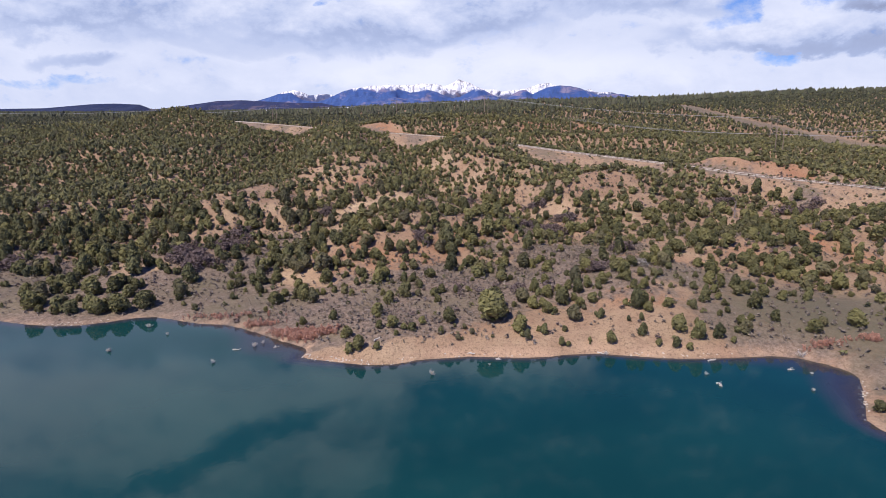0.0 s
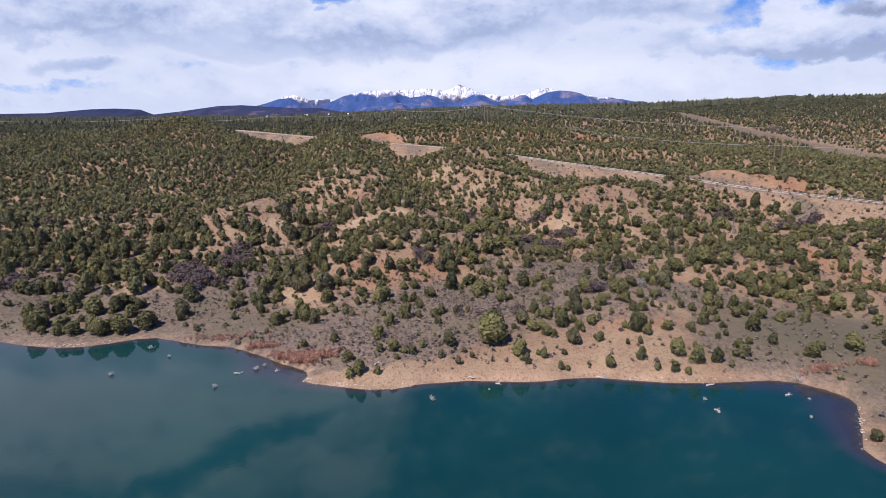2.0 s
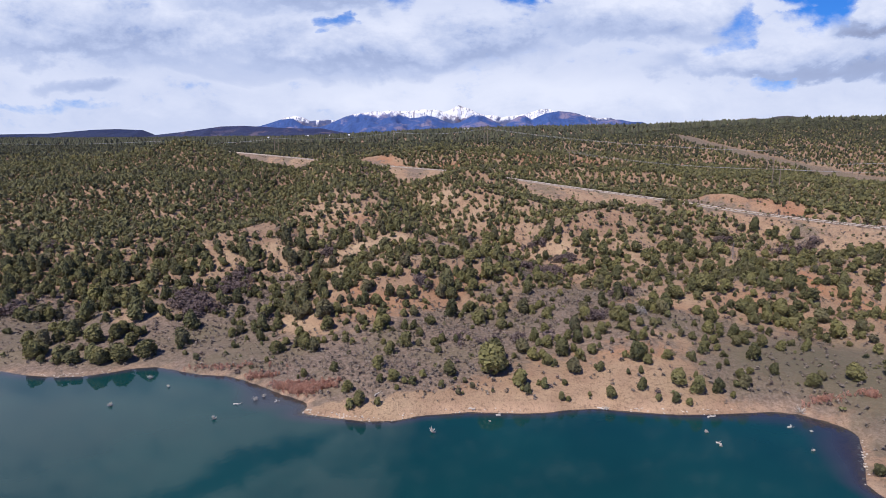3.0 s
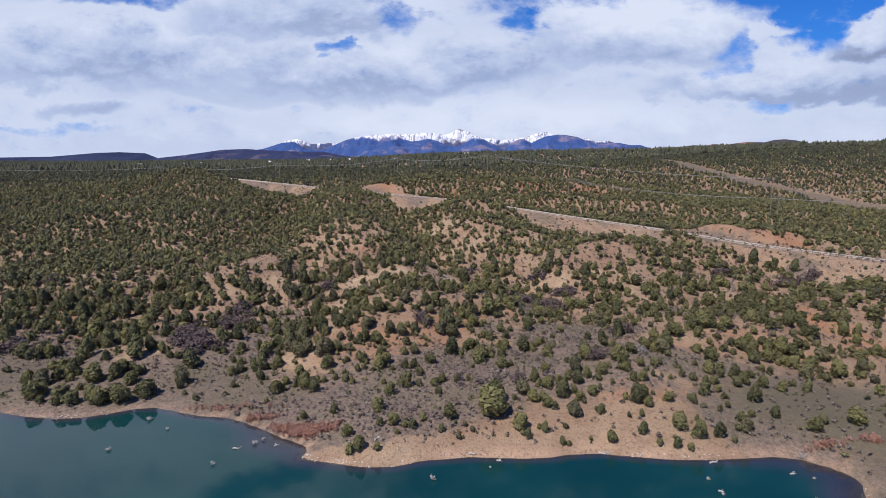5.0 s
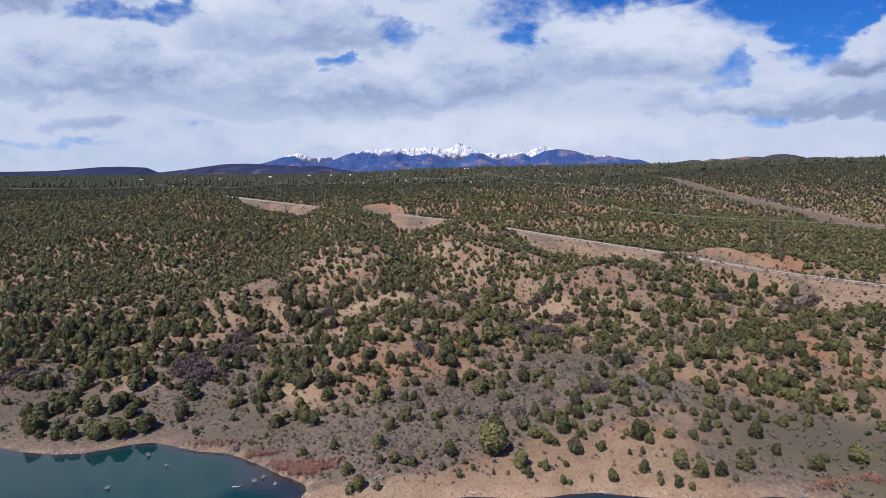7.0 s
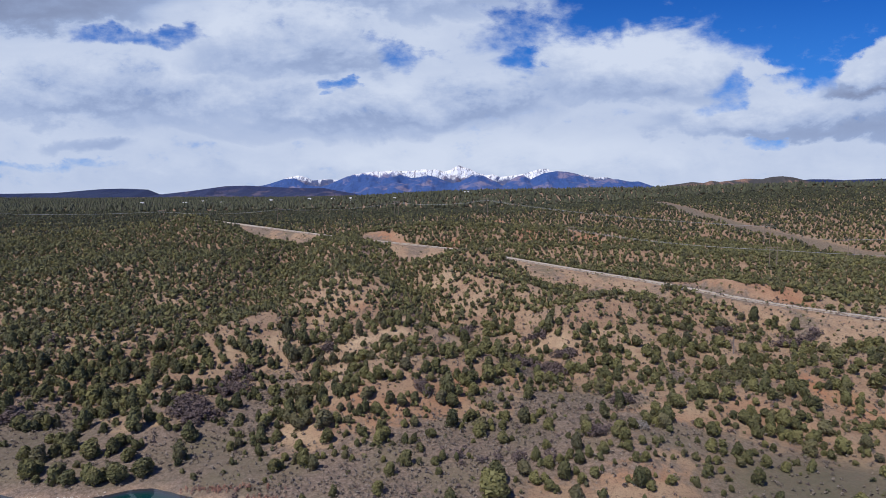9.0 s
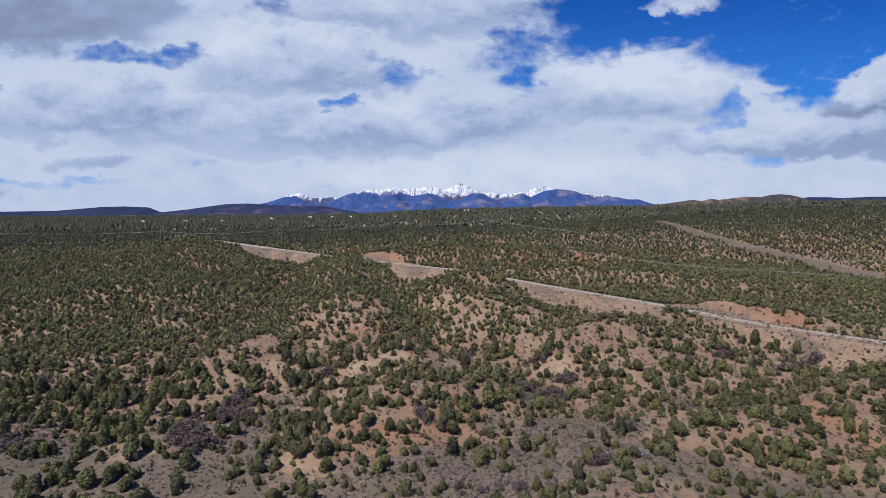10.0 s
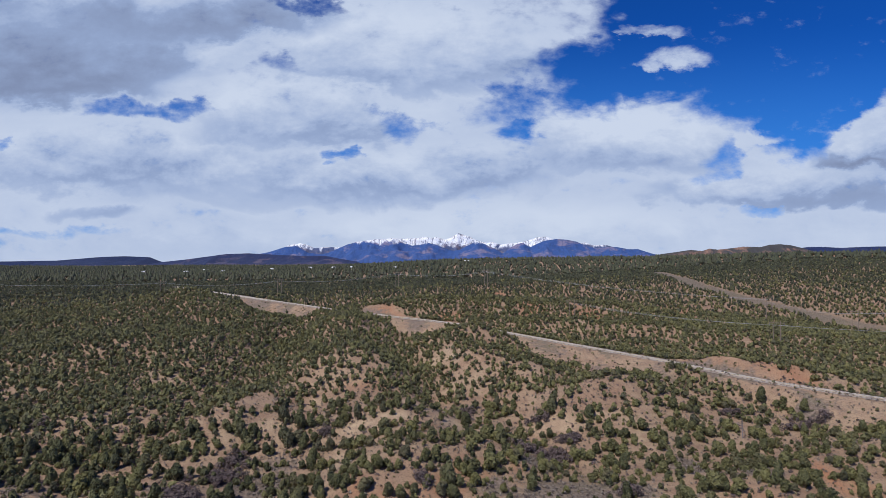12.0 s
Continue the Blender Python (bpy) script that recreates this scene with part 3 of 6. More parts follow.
BENCH_TREES_B = [
    (-55.4, 147.7, 1.06), (-53.8, 143.3, 1.31), (-52.5, 134.6, 0.79), (-51.7, 147.1, 0.96), (-51.1, 139.7, 0.55), (-48.3, 144.2, 1.65), (-47.3, 139, 1.27), (-46.4, 136.9, 0.45), (-44.8, 145.6, 1.43), (-42.1, 126.8, 0.62), (-41.4, 131.7, 1.55),
    (-40.2, 136.9, 1.16), (-40.1, 146.4, 0.48), (-38.1, 141.4, 1.29), (-34.9, 134.3, 2.01), (-32.5, 137.5, 0.81), (-32.2, 132.3, 1.51), (-31.2, 143.8, 1.97), (-30.8, 137.3, 0.81), (-29.7, 141.2, 0.64), (-28.2, 138, 0.9), (-26.6, 146, 0.86),
    (-26.3, 140.4, 0.69), (-25.4, 136.6, 1.11), (-23.3, 134.5, 0.79), (-23.1, 141.2, 0.92), (-22.3, 145.6, 1.43), (-21.6, 142.3, 0.74), (-19.2, 140.8, 0.55), (-17.5, 142.4, 1.86), (-16.3, 128.1, 0.38), (-16.1, 144.8, 1.42), (-15.5, 132.6, 0.78),
]
BENCH_TREES_C = [
    (-14, 140.9, 0.64), (-13.3, 125.7, 1.44), (-11, 141.4, 1.2), (-10, 130.5, 1.7), (-8.7, 142.3, 0.93), (-7, 138.2, 1.17), (-6.9, 130.1, 0.93), (-4.2, 144.1, 1.41), (-3.2, 129.6, 1.18), (-2.2, 124.9, 0.98), (-1.4, 132.4, 0.95),
    (-1.4, 132.4, 1.04), (1.9, 131.8, 0.77), (3.4, 136.6, 0.45), (4.8, 132.5, 0.65), (6.3, 141, 0.64), (7.9, 144.7, 1.98), (10.5, 121.4, 2.3), (11.6, 148.5, 0.73), (13.7, 141.2, 1.75), (14.6, 121.1, 0.63), (16.1, 142.3, 0.84),
    (16.8, 124, 1.82), (18, 147, 0.48), (20.3, 129.5, 1.27), (20.9, 121.1, 1.11), (22.7, 126.7, 1.45), (23.4, 144.5, 0.47), (23.6, 134.6, 1.23), (25.4, 122.5, 1.8), (25.6, 128.5, 1.01), (28.2, 123.1, 0.88), (28.2, 129.7, 1.06),
]
BENCH_TREES_D = [
    (29.7, 126.6, 1.45), (29.9, 140.1, 0.82), (30.3, 132.4, 1.64), (31.8, 121.7, 1.27), (32.2, 128.4, 1.17), (33.8, 123, 0.56), (34.3, 126.5, 0.91), (34.4, 139.1, 1.82), (35.7, 128.6, 1.34), (36.9, 124.1, 0.61), (37.9, 131.1, 0.77),
    (38.3, 118.9, 0.78), (40.3, 134.7, 1.54), (41.2, 128.6, 1.26), (41.6, 124.4, 1.01), (41.7, 118.5, 1.55), (41.8, 132.5, 1.51), (43.9, 124.3, 1.14), (44.4, 119.8, 0.55), (45.1, 130.5, 1.06), (45.7, 128.3, 0.59), (46.6, 126.1, 0.62),
    (48.4, 130.7, 1.07), (48.6, 126.1, 0.49), (50.2, 131.9, 0.77), (50.4, 125.7, 0.57), (52.3, 119.2, 0.78), (53.6, 127.3, 0.83), (54.9, 131.5, 0.43), (55.8, 126.4, 0.99), (56.7, 121.8, 1.27), (58.4, 125.7, 0.82), (60, 122.9, 0.88),
]
BENCH_TREES_E = [
    (60, 135.2, 0.71), (60.1, 120.3, 0.71), (60.5, 126.2, 1.03), (61.8, 131.7, 1.63), (64, 130.2, 0.93), (65.5, 139.8, 1.6), (65.9, 126.3, 1.24), (67.9, 131.5, 1.5), (68.6, 128.6, 1.47), (72.4, 127.3, 1.33), (72.6, 132.9, 0.95),
    (76.2, 126.2, 1.32), (77.7, 137.7, 0.9), (77.8, 141.7, 1.62), (79, 136.3, 0.89), (80.1, 129.8, 0.64), (81, 129.9, 0.76), (82, 143.3, 1.64), (82.2, 126.4, 1.11), (85.5, 144.4, 1.65), (86.4, 143.5, 1.4), (87.5, 135.7, 1.86),
    (88.4, 142.5, 1.63), (91.7, 136.9, 0.8), (92.3, 143.3, 1.4), (93.7, 140, 1), (94.6, 130.1, 0.76), (95.6, 136.1, 2.22), (97.6, 145.7, 2.28), (99.1, 134.9, 0.79), (99.2, 132.7, 0.87), (100.1, 144.1, 0.56), (101.8, 136.5, 1.69),
]
BENCH_TREES_F = [
    (103.9, 146.9, 0.96), (107.3, 140.5, 0.69), (108.6, 146.5, 1.82),
]
SLOPE_TREES_A = [
    (-162.9, 217, 2.04), (-162.4, 210.7, 2.48), (-155.3, 213.6, 2.01), (-152.1, 195, 2.95), (-150.9, 213.1, 1.79), (-147.9, 191.1, 3.73), (-147.9, 199.5, 2.01), (-140.6, 197.9, 1.46), (-140.1, 194.7, 2.29), (-139.7, 185.4, 1.56), (-139, 177.3, 2.09),
    (-136.4, 199.9, 1.68), (-134.8, 185.8, 1.25), (-134.4, 181.2, 1.22), (-133.5, 189.9, 1.28), (-131.3, 197.2, 3.18), (-129.1, 189.6, 2.23), (-128.3, 174.3, 1.17), (-127.9, 162.3, 2.18), (-126.1, 209.4, 1.55), (-126, 174.5, 1.76), (-125.2, 198.3, 1.67),
    (-125.1, 222.7, 2.25), (-124.8, 174.9, 1.47), (-124.3, 202.6, 2.38), (-123.4, 164.2, 0.83), (-123, 188.3, 2.22), (-122.6, 220.9, 1.04), (-121.5, 190.6, 1.92), (-120.8, 177, 2.08), (-120.3, 206, 2.22), (-119.5, 166.7, 0.56), (-117.8, 153.4, 2.06),
]
SLOPE_TREES_B = [
    (-117.5, 178.5, 1.5), (-117.2, 171.1, 0.92), (-116.9, 193.9, 2.09), (-115.1, 178.1, 2.99), (-115, 207.4, 1.74), (-114.7, 156.9, 2.64), (-114.4, 217.3, 1.17), (-113.8, 212.9, 0.86), (-113.6, 198.2, 2), (-113.4, 191.8, 1.94), (-113.1, 181.4, 1.83),
    (-112.9, 200, 1.88), (-112, 168, 0.85), (-111.9, 159.7, 1.07), (-111.8, 176.7, 2.38), (-110.8, 218.3, 2.35), (-110.4, 212.4, 0.71), (-110.2, 179.6, 1.81), (-109.7, 191, 2.25), (-107, 193.5, 1.95), (-106.5, 223.6, 1.88), (-105, 174, 2.34),
    (-104.9, 178, 2.1), (-104.2, 201.3, 2.03), (-103.4, 163.4, 2.75), (-102.6, 178.1, 1.5), (-100.5, 200.8, 2.03), (-99.9, 216.7, 1.82), (-99.7, 191, 2.57), (-99.7, 153.1, 2.57), (-96.9, 173.5, 2.04), (-96.4, 157.6, 2.12), (-95.7, 161.2, 1.63),
]
SLOPE_TREES_C = [
    (-95.4, 180.1, 2.12), (-93.8, 194.1, 1.63), (-92.7, 150.4, 1.01), (-92.1, 195.4, 2.3), (-92.1, 170.3, 2.29), (-91.6, 183.3, 1.54), (-91.6, 157.8, 1.06), (-91.3, 205.5, 1.94), (-91, 153, 1.03), (-90.9, 161.6, 1.9), (-90.5, 180.2, 1.21),
    (-90.1, 207.9, 1.75), (-89.3, 162.9, 1.37), (-88.4, 194.7, 2.62), (-86.4, 202.3, 1.91), (-85.3, 162.7, 0.77), (-84, 207, 1.39), (-83.9, 149.5, 2.51), (-83.4, 179.1, 2.41), (-83, 196.3, 1.98), (-81.8, 152.7, 1.64), (-80.9, 160.7, 1.89),
    (-78.9, 153.2, 1.29), (-78.7, 198.4, 1.67), (-77.9, 207.6, 2.79), (-76.4, 151.2, 0.76), (-70.5, 150.9, 0.61), (-68.1, 156.6, 0.79), (-68, 198.9, 2.01), (-67.1, 164.9, 1.55), (-67, 206.6, 1.04), (-66.3, 193.4, 0.78), (-66.3, 184, 0.87),
]
SLOPE_TREES_D = [
    (-64.9, 155.9, 0.79), (-64.2, 206.7, 0.83), (-63.2, 167.6, 1.97), (-62.8, 155.4, 1.05), (-62.4, 154.9, 0.78), (-61.5, 213.8, 0.72), (-61.4, 190.7, 0.9), (-60.7, 184, 1.24), (-59.8, 197.8, 1.33), (-59.1, 189.4, 1.15), (-58.1, 156.5, 1.58),
    (-56.5, 190.7, 0.77), (-56.1, 173.7, 0.58), (-56, 179, 1.56), (-55.3, 203.8, 3.98), (-55, 198.6, 0.67), (-54.6, 214.1, 2.52), (-54.3, 191.2, 1.29), (-53, 156.6, 1.05), (-52.8, 248, 1.25), (-52.7, 184, 1.11), (-52.1, 196.7, 1.19),
    (-51, 215.8, 2.18), (-50.9, 167.1, 1.69), (-50.7, 182.5, 0.74), (-49.8, 151.8, 1.79), (-49.7, 201, 2.03), (-49.4, 154.7, 0.78), (-49, 172.8, 1.45), (-47.5, 216.7, 2.19), (-47.2, 205.3, 1.73), (-46.9, 176.2, 1.78), (-46.1, 150.6, 1.11),
]
SLOPE_TREES_E = [
    (-46, 156.1, 2.89), (-45.1, 215.9, 1.45), (-45, 227.3, 1.15), (-44.7, 193.9, 1.44), (-44.4, 238.9, 2.01), (-44.4, 198.7, 1.67), (-43.7, 186.5, 1.88), (-43.1, 170.9, 2.01), (-41.1, 158.2, 2.4), (-41, 200.8, 1.35), (-40.4, 246.9, 1.25),
    (-40.1, 228, 1.92), (-40.1, 197.8, 2), (-40, 212.5, 1.79), (-39.9, 183.6, 2.16), (-39.8, 150.6, 2.79), (-39.7, 169, 1.71), (-38.4, 211.6, 1.42), (-38.3, 215.4, 1.81), (-37.2, 185.9, 0.94), (-36.3, 154.9, 1.15), (-35.7, 160, 2.05),
    (-35, 195.6, 1.64), (-35, 184.7, 0.62), (-34.7, 158.8, 1.34), (-33.1, 149.6, 2.77), (-32.6, 193.6, 2.28), (-31.1, 162.2, 2.18), (-30.4, 204, 1.24), (-30.3, 168.5, 1.42), (-30, 181.2, 1.83), (-29.9, 150.9, 1.52), (-29.6, 155.1, 1.04),
]
SLOPE_TREES_F = [
    (-29, 220.4, 1.85), (-28.7, 162.7, 1.64), (-28.1, 159, 0.53), (-27.9, 191.2, 2.57), (-27.3, 155.7, 1.05), (-27, 166.3, 1.68), (-26.8, 150.8, 1.12), (-26.2, 223, 2.25), (-25.6, 153.3, 0.77), (-25.4, 171.1, 2.01), (-25.3, 188.7, 1.9),
    (-24.9, 196, 1.65), (-24.1, 214.2, 1.44), (-23.9, 149.2, 0.6), (-23.2, 167.9, 1.41), (-23, 159.5, 2.04), (-22.9, 154.6, 1.56), (-22.1, 215.7, 1.81), (-22, 200.8, 2.36), (-21.9, 187, 0.63), (-20.7, 168.8, 2.27), (-19.6, 190.1, 1.79),
    (-19.3, 153.8, 1.81), (-18.9, 216.7, 2.19), (-18, 180.1, 1.82), (-17.9, 147.9, 1.49), (-17.6, 170, 1.14), (-16.8, 167.7, 1.13), (-16.5, 205, 1.03), (-16.3, 158.3, 1.7), (-16.2, 152.2, 0.51), (-16.1, 186.5, 1.57), (-14.8, 216.3, 1.6),
]
SLOPE_TREES_G = [
    (-14.4, 168.9, 1.59), (-13, 174, 2.05), (-13, 157.8, 1.7), (-12.1, 195.8, 2.5), (-11.8, 149.3, 1.1), (-11.6, 161.8, 0.98), (-10.9, 185.1, 1.56), (-9.6, 160.4, 1.51), (-9.2, 169.6, 1.14), (-9.1, 150.3, 1.42), (-6.7, 173.4, 1.63),
    (-6.2, 157.2, 0.79), (-6.1, 164.5, 1.38), (-6.1, 154.7, 0.52), (-5.5, 185.2, 1.87), (-5.1, 169.7, 1.26), (-3.8, 176.1, 1.78), (-2.8, 172.1, 0.58), (-2.6, 215.9, 1.31), (-1.9, 162.2, 1.91), (-1.7, 189.5, 1.27), (-1.7, 186.2, 1.25),
    (-1.4, 175, 1.29), (-1.1, 176.1, 1.18), (-1.1, 168.8, 1.7), (0.1, 166.1, 2.51), (0.5, 185.3, 1.56), (1.2, 161.5, 2.17), (2.8, 174.9, 1.47), (3.1, 187.6, 0.76), (3.6, 149.7, 0.81), (4.3, 173.7, 1.46), (6.2, 155, 1.67),
]
SLOPE_TREES_H = [
    (6.3, 199.2, 1.21), (6.6, 171.7, 1.73), (7.1, 163.7, 0.77), (7.5, 185.8, 2.19), (7.6, 175, 2.35), (7.6, 167.8, 1.98), (8.7, 148.4, 2.25), (9.7, 191.3, 1.93), (10.2, 159.7, 1.07), (11.2, 170.1, 0.74), (11.2, 150.6, 1.27),
    (12.1, 159.4, 1.07), (12.4, 155.6, 0.52), (12.6, 181.3, 1.83), (12.6, 169.1, 0.57), (12.8, 176.1, 2.67), (14.5, 149.7, 1.26), (14.8, 155.9, 1.05), (15.3, 164.2, 1.21), (15.7, 154.6, 1.56), (16, 200.3, 3.71), (16.2, 179.7, 1.81),
    (16.5, 237.3, 2.39), (16.6, 175.1, 0.88), (18, 170.6, 0.69), (18.5, 165.1, 0.78), (19, 248.4, 3.34), (19.3, 183.6, 1.54), (19.9, 180.2, 1.21), (20.5, 204.6, 2.75), (20.7, 153.8, 2.07), (21.1, 182.9, 1.54), (24, 243, 2.29),
]
SLOPE_TREES_I = [
    (24.5, 236, 0.48), (24.7, 254.6, 1.03), (24.8, 156.5, 0.79), (25.9, 158, 1.06), (26.5, 149, 1.75), (27.1, 218.5, 1.84), (27.9, 249.2, 1.51), (28.2, 240.4, 0.97), (28.3, 164.1, 0.5), (28.4, 229.2, 0.77), (28.9, 173.2, 1.16),
    (29, 254.4, 1.28), (29.3, 154.5, 0.73), (29.6, 235.6, 0.95), (29.8, 188.4, 1.58), (29.9, 160.5, 0.76), (31.6, 183.9, 2.97), (31.9, 227.6, 0.77), (33.2, 164.9, 1), (33.6, 176, 0.71), (34.7, 142, 1.82), (35.8, 177.8, 1.08),
    (36.2, 228.9, 1.93), (37.2, 173.2, 0.99), (37.4, 215.4, 1.59), (38.2, 143.2, 1.06), (39.1, 232.3, 1.95), (39.2, 184.8, 0.62), (41.2, 231.2, 2.33), (41.6, 192.3, 2.26), (41.9, 152.1, 1.43), (42.7, 140.1, 1.41), (43.5, 147.8, 0.99),
]
SLOPE_TREES_J = [
    (44.5, 190.4, 0.96), (45, 230.2, 1.94), (45.8, 189.3, 1.59), (46, 140, 1.65), (46.5, 171.4, 2.02), (46.8, 163.9, 0.77), (46.8, 179.3, 0.9), (47.7, 156.8, 1.69), (49, 172, 0.52), (49.4, 195.7, 1.65), (49.9, 220.7, 1.63),
    (50.2, 168.4, 0.85), (50.4, 188.1, 1.39), (50.8, 143.3, 1.69), (51.3, 180.1, 1.21), (51.4, 184.7, 1.86), (51.4, 148, 1), (52.6, 210.1, 1.77), (53.4, 219.4, 1.33), (54, 223.8, 2.26), (54.1, 141, 1.89), (54.2, 181.4, 1.83),
    (54.8, 194.8, 2.62), (54.9, 165.7, 0.67), (55.3, 150.3, 1.52), (55.5, 146.8, 1.48), (56.2, 171.4, 0.52), (56.5, 144.6, 1.94), (57.4, 192.5, 1.81), (57.4, 168.9, 1.02), (58.6, 185.7, 0.5), (59, 224.1, 0.9), (60.5, 210.4, 1.06),
]
SLOPE_TREES_K = [
    (61.8, 192.9, 0.71), (62.4, 157.4, 1.06), (62.5, 153.5, 2.47), (62.6, 167.3, 1.24), (62.9, 207.5, 1.75), (63.6, 182.8, 0.98), (64, 143.8, 1.35), (64.8, 216.4, 0.58), (65, 177.2, 1.79), (65.1, 206.8, 0.83), (65.4, 223.7, 0.75),
    (65.5, 196.1, 1.06), (65.7, 186.2, 1.88), (68.6, 158.1, 1.86), (68.6, 144, 0.97), (69.4, 173.2, 0.7), (69.7, 149.2, 0.9), (70.2, 186.1, 1.57), (70.2, 186.3, 0.94), (70.3, 165.5, 1.11), (70.4, 226.4, 1.07), (70.8, 213.4, 2.37),
    (70.8, 184.4, 1.24), (71, 194.7, 1.64), (71.1, 202.8, 2.25), (71.6, 158.2, 2.39), (73.3, 152.1, 1.02), (73.9, 200, 1.35), (74, 230.6, 1.55), (74.1, 145.1, 0.97), (74.4, 159.1, 1.6), (74.9, 189.4, 1.02), (76.5, 156.5, 0.63),
]
SLOPE_TREES_L = [
    (76.7, 183.1, 0.61), (77.8, 197.7, 1.33), (77.9, 182.7, 0.61), (77.9, 157.3, 2.11), (77.9, 147.7, 2.23), (79.4, 145.8, 1.96), (79.6, 164.2, 1.1), (79.8, 182.7, 0.92), (80, 194.1, 0.85), (80.9, 156.9, 0.47), (81.2, 151.1, 1.52),
    (81.5, 202.1, 1.22), (82.9, 218.6, 1.83), (83.3, 219.5, 2.22), (83.9, 198.6, 0.4), (83.9, 157.6, 0.53), (84.4, 147.6, 1.49), (84.6, 155.3, 1.04), (84.7, 186.1, 0.75), (85.1, 236.5, 2.23), (85.2, 151.9, 1.27), (86.2, 181.8, 1.83),
    (86.6, 216.8, 1.45), (86.6, 151.6, 0.76), (87.3, 159.9, 0.54), (87.8, 162.9, 1.64), (88.8, 149.1, 2.25), (89.4, 207.6, 1.74), (89.6, 181.2, 2.43), (89.9, 154.8, 0.78), (90.1, 175.1, 2.06), (90.2, 218.2, 3.29), (90.3, 234.3, 2.2),
]
SLOPE_TREES_M = [
    (90.9, 158.5, 1.59), (91, 152, 1.27), (91.5, 197.5, 2.32), (91.6, 148.6, 1.74), (92.5, 174, 2.33), (94.3, 160.5, 1.08), (94.6, 151.1, 1.52), (94.7, 213.3, 3.22), (95.6, 150.2, 0.5), (95.7, 233.9, 2.75), (97.1, 176, 1.48),
    (98.3, 226.9, 0.99), (98.7, 224.4, 0.75), (98.7, 163.3, 1.92), (98.9, 166.2, 0.84), (99.1, 211.2, 1.28), (99.4, 208.6, 1.05), (100, 159.1, 0.8), (100.7, 152.5, 1.02), (101.1, 193.9, 2.15), (101.2, 241.6, 2.03), (101.2, 175.8, 2.36),
    (102.5, 227.7, 0.92), (102.5, 157.9, 2.12), (103.2, 163.5, 1.65), (103.2, 168.1, 1.41), (103.6, 216.9, 2.33), (104.4, 152.6, 0.61), (104.4, 148.5, 0.8), (104.5, 167.4, 2.25), (104.6, 172.5, 1.74), (106.1, 216, 1.45), (107.2, 153.2, 0.62),
]
SLOPE_TREES_N = [
    (107.8, 181.4, 1.52), (110.3, 168.5, 1.13), (111, 182.2, 1.53), (111.2, 156.8, 0.63), (112, 215.2, 1.8), (112.6, 204.2, 1.37), (112.8, 167.9, 1.24), (113.6, 241.9, 3.25), (113.8, 213.1, 2.5), (114.1, 175.5, 1.06), (114.4, 183.7, 1.23),
    (114.6, 157, 1.32), (114.8, 247.2, 2.07), (115, 150, 1.51), (116, 174.7, 1.76), (117.3, 241.9, 2.03), (118, 210.3, 1.13), (119, 223.8, 1.35), (119, 157.5, 0.63), (119.6, 188, 1.26), (120.2, 187, 1.57), (120.6, 164.9, 0.83),
    (122.3, 235.6, 1.11), (122.4, 218.9, 1.62), (124, 228.2, 1.68), (125.1, 182.1, 1.53), (127.1, 247.6, 1.66), (127.5, 178.5, 1.8), (127.7, 188.8, 1.9), (127.8, 167.3, 1.12), (128.9, 239.8, 2.01), (130.3, 171.9, 2.59), (130.5, 176.7, 0.89),
]
SLOPE_TREES_O = [
    (131.5, 210.2, 2.12), (131.7, 246, 2.31), (132.3, 182.8, 1.84), (133.1, 218.8, 1.61), (135.1, 240.8, 0.81), (136.6, 240.4, 0.65), (137.7, 216.7, 1.45), (137.8, 242.1, 2.76), (138.1, 185.6, 1.56), (138.5, 200.9, 2.36), (139.9, 238.4, 1.6),
    (140.7, 233.7, 0.94), (141.1, 225.2, 1.36), (141.6, 186.9, 1.57), (143, 216.9, 1.82), (153.4, 216.8, 1.82), (155.9, 215.7, 2.32), (159.3, 215.9, 1.81), (161.8, 211.5, 1.42), (162.9, 215.9, 2.03),
]
DARK_PINES = [
    (-71.5, 205.3, 3.45), (-63.5, 191.1, 1.16), (-62, 219.6, 2.58), (-61.7, 197.2, 1.66), (-60.7, 176.5, 1.66), (-45, 192.3, 1.62), (-24.3, 153.7, 1.29), (1.1, 150.3, 2.02), (6.7, 222.3, 2.39), (20.9, 173.1, 0.99), (23.7, 166, 1.68), (25.1, 173.5, 1.52), (57, 208, 2.45), (91.1, 162.8, 1.75), (96.7, 199.9, 1.74), (108.2, 201.2, 1.69), (113.6, 161.5, 1.73), (117.3, 168.3, 2.82), (143.7, 236.2, 1.98)
]
SHORE_TREES = SHORE_TREES_A + SHORE_TREES_B
NAMED_TREES = SHORE_TREES + BENCH_TREES_A + BENCH_TREES_B + BENCH_TREES_C + BENCH_TREES_D + BENCH_TREES_E + BENCH_TREES_F + SLOPE_TREES_A + SLOPE_TREES_B + SLOPE_TREES_C + SLOPE_TREES_D + SLOPE_TREES_E + SLOPE_TREES_F + SLOPE_TREES_G + SLOPE_TREES_H + SLOPE_TREES_I + SLOPE_TREES_J + SLOPE_TREES_K + SLOPE_TREES_L + SLOPE_TREES_M + SLOPE_TREES_N + SLOPE_TREES_O + DARK_PINES


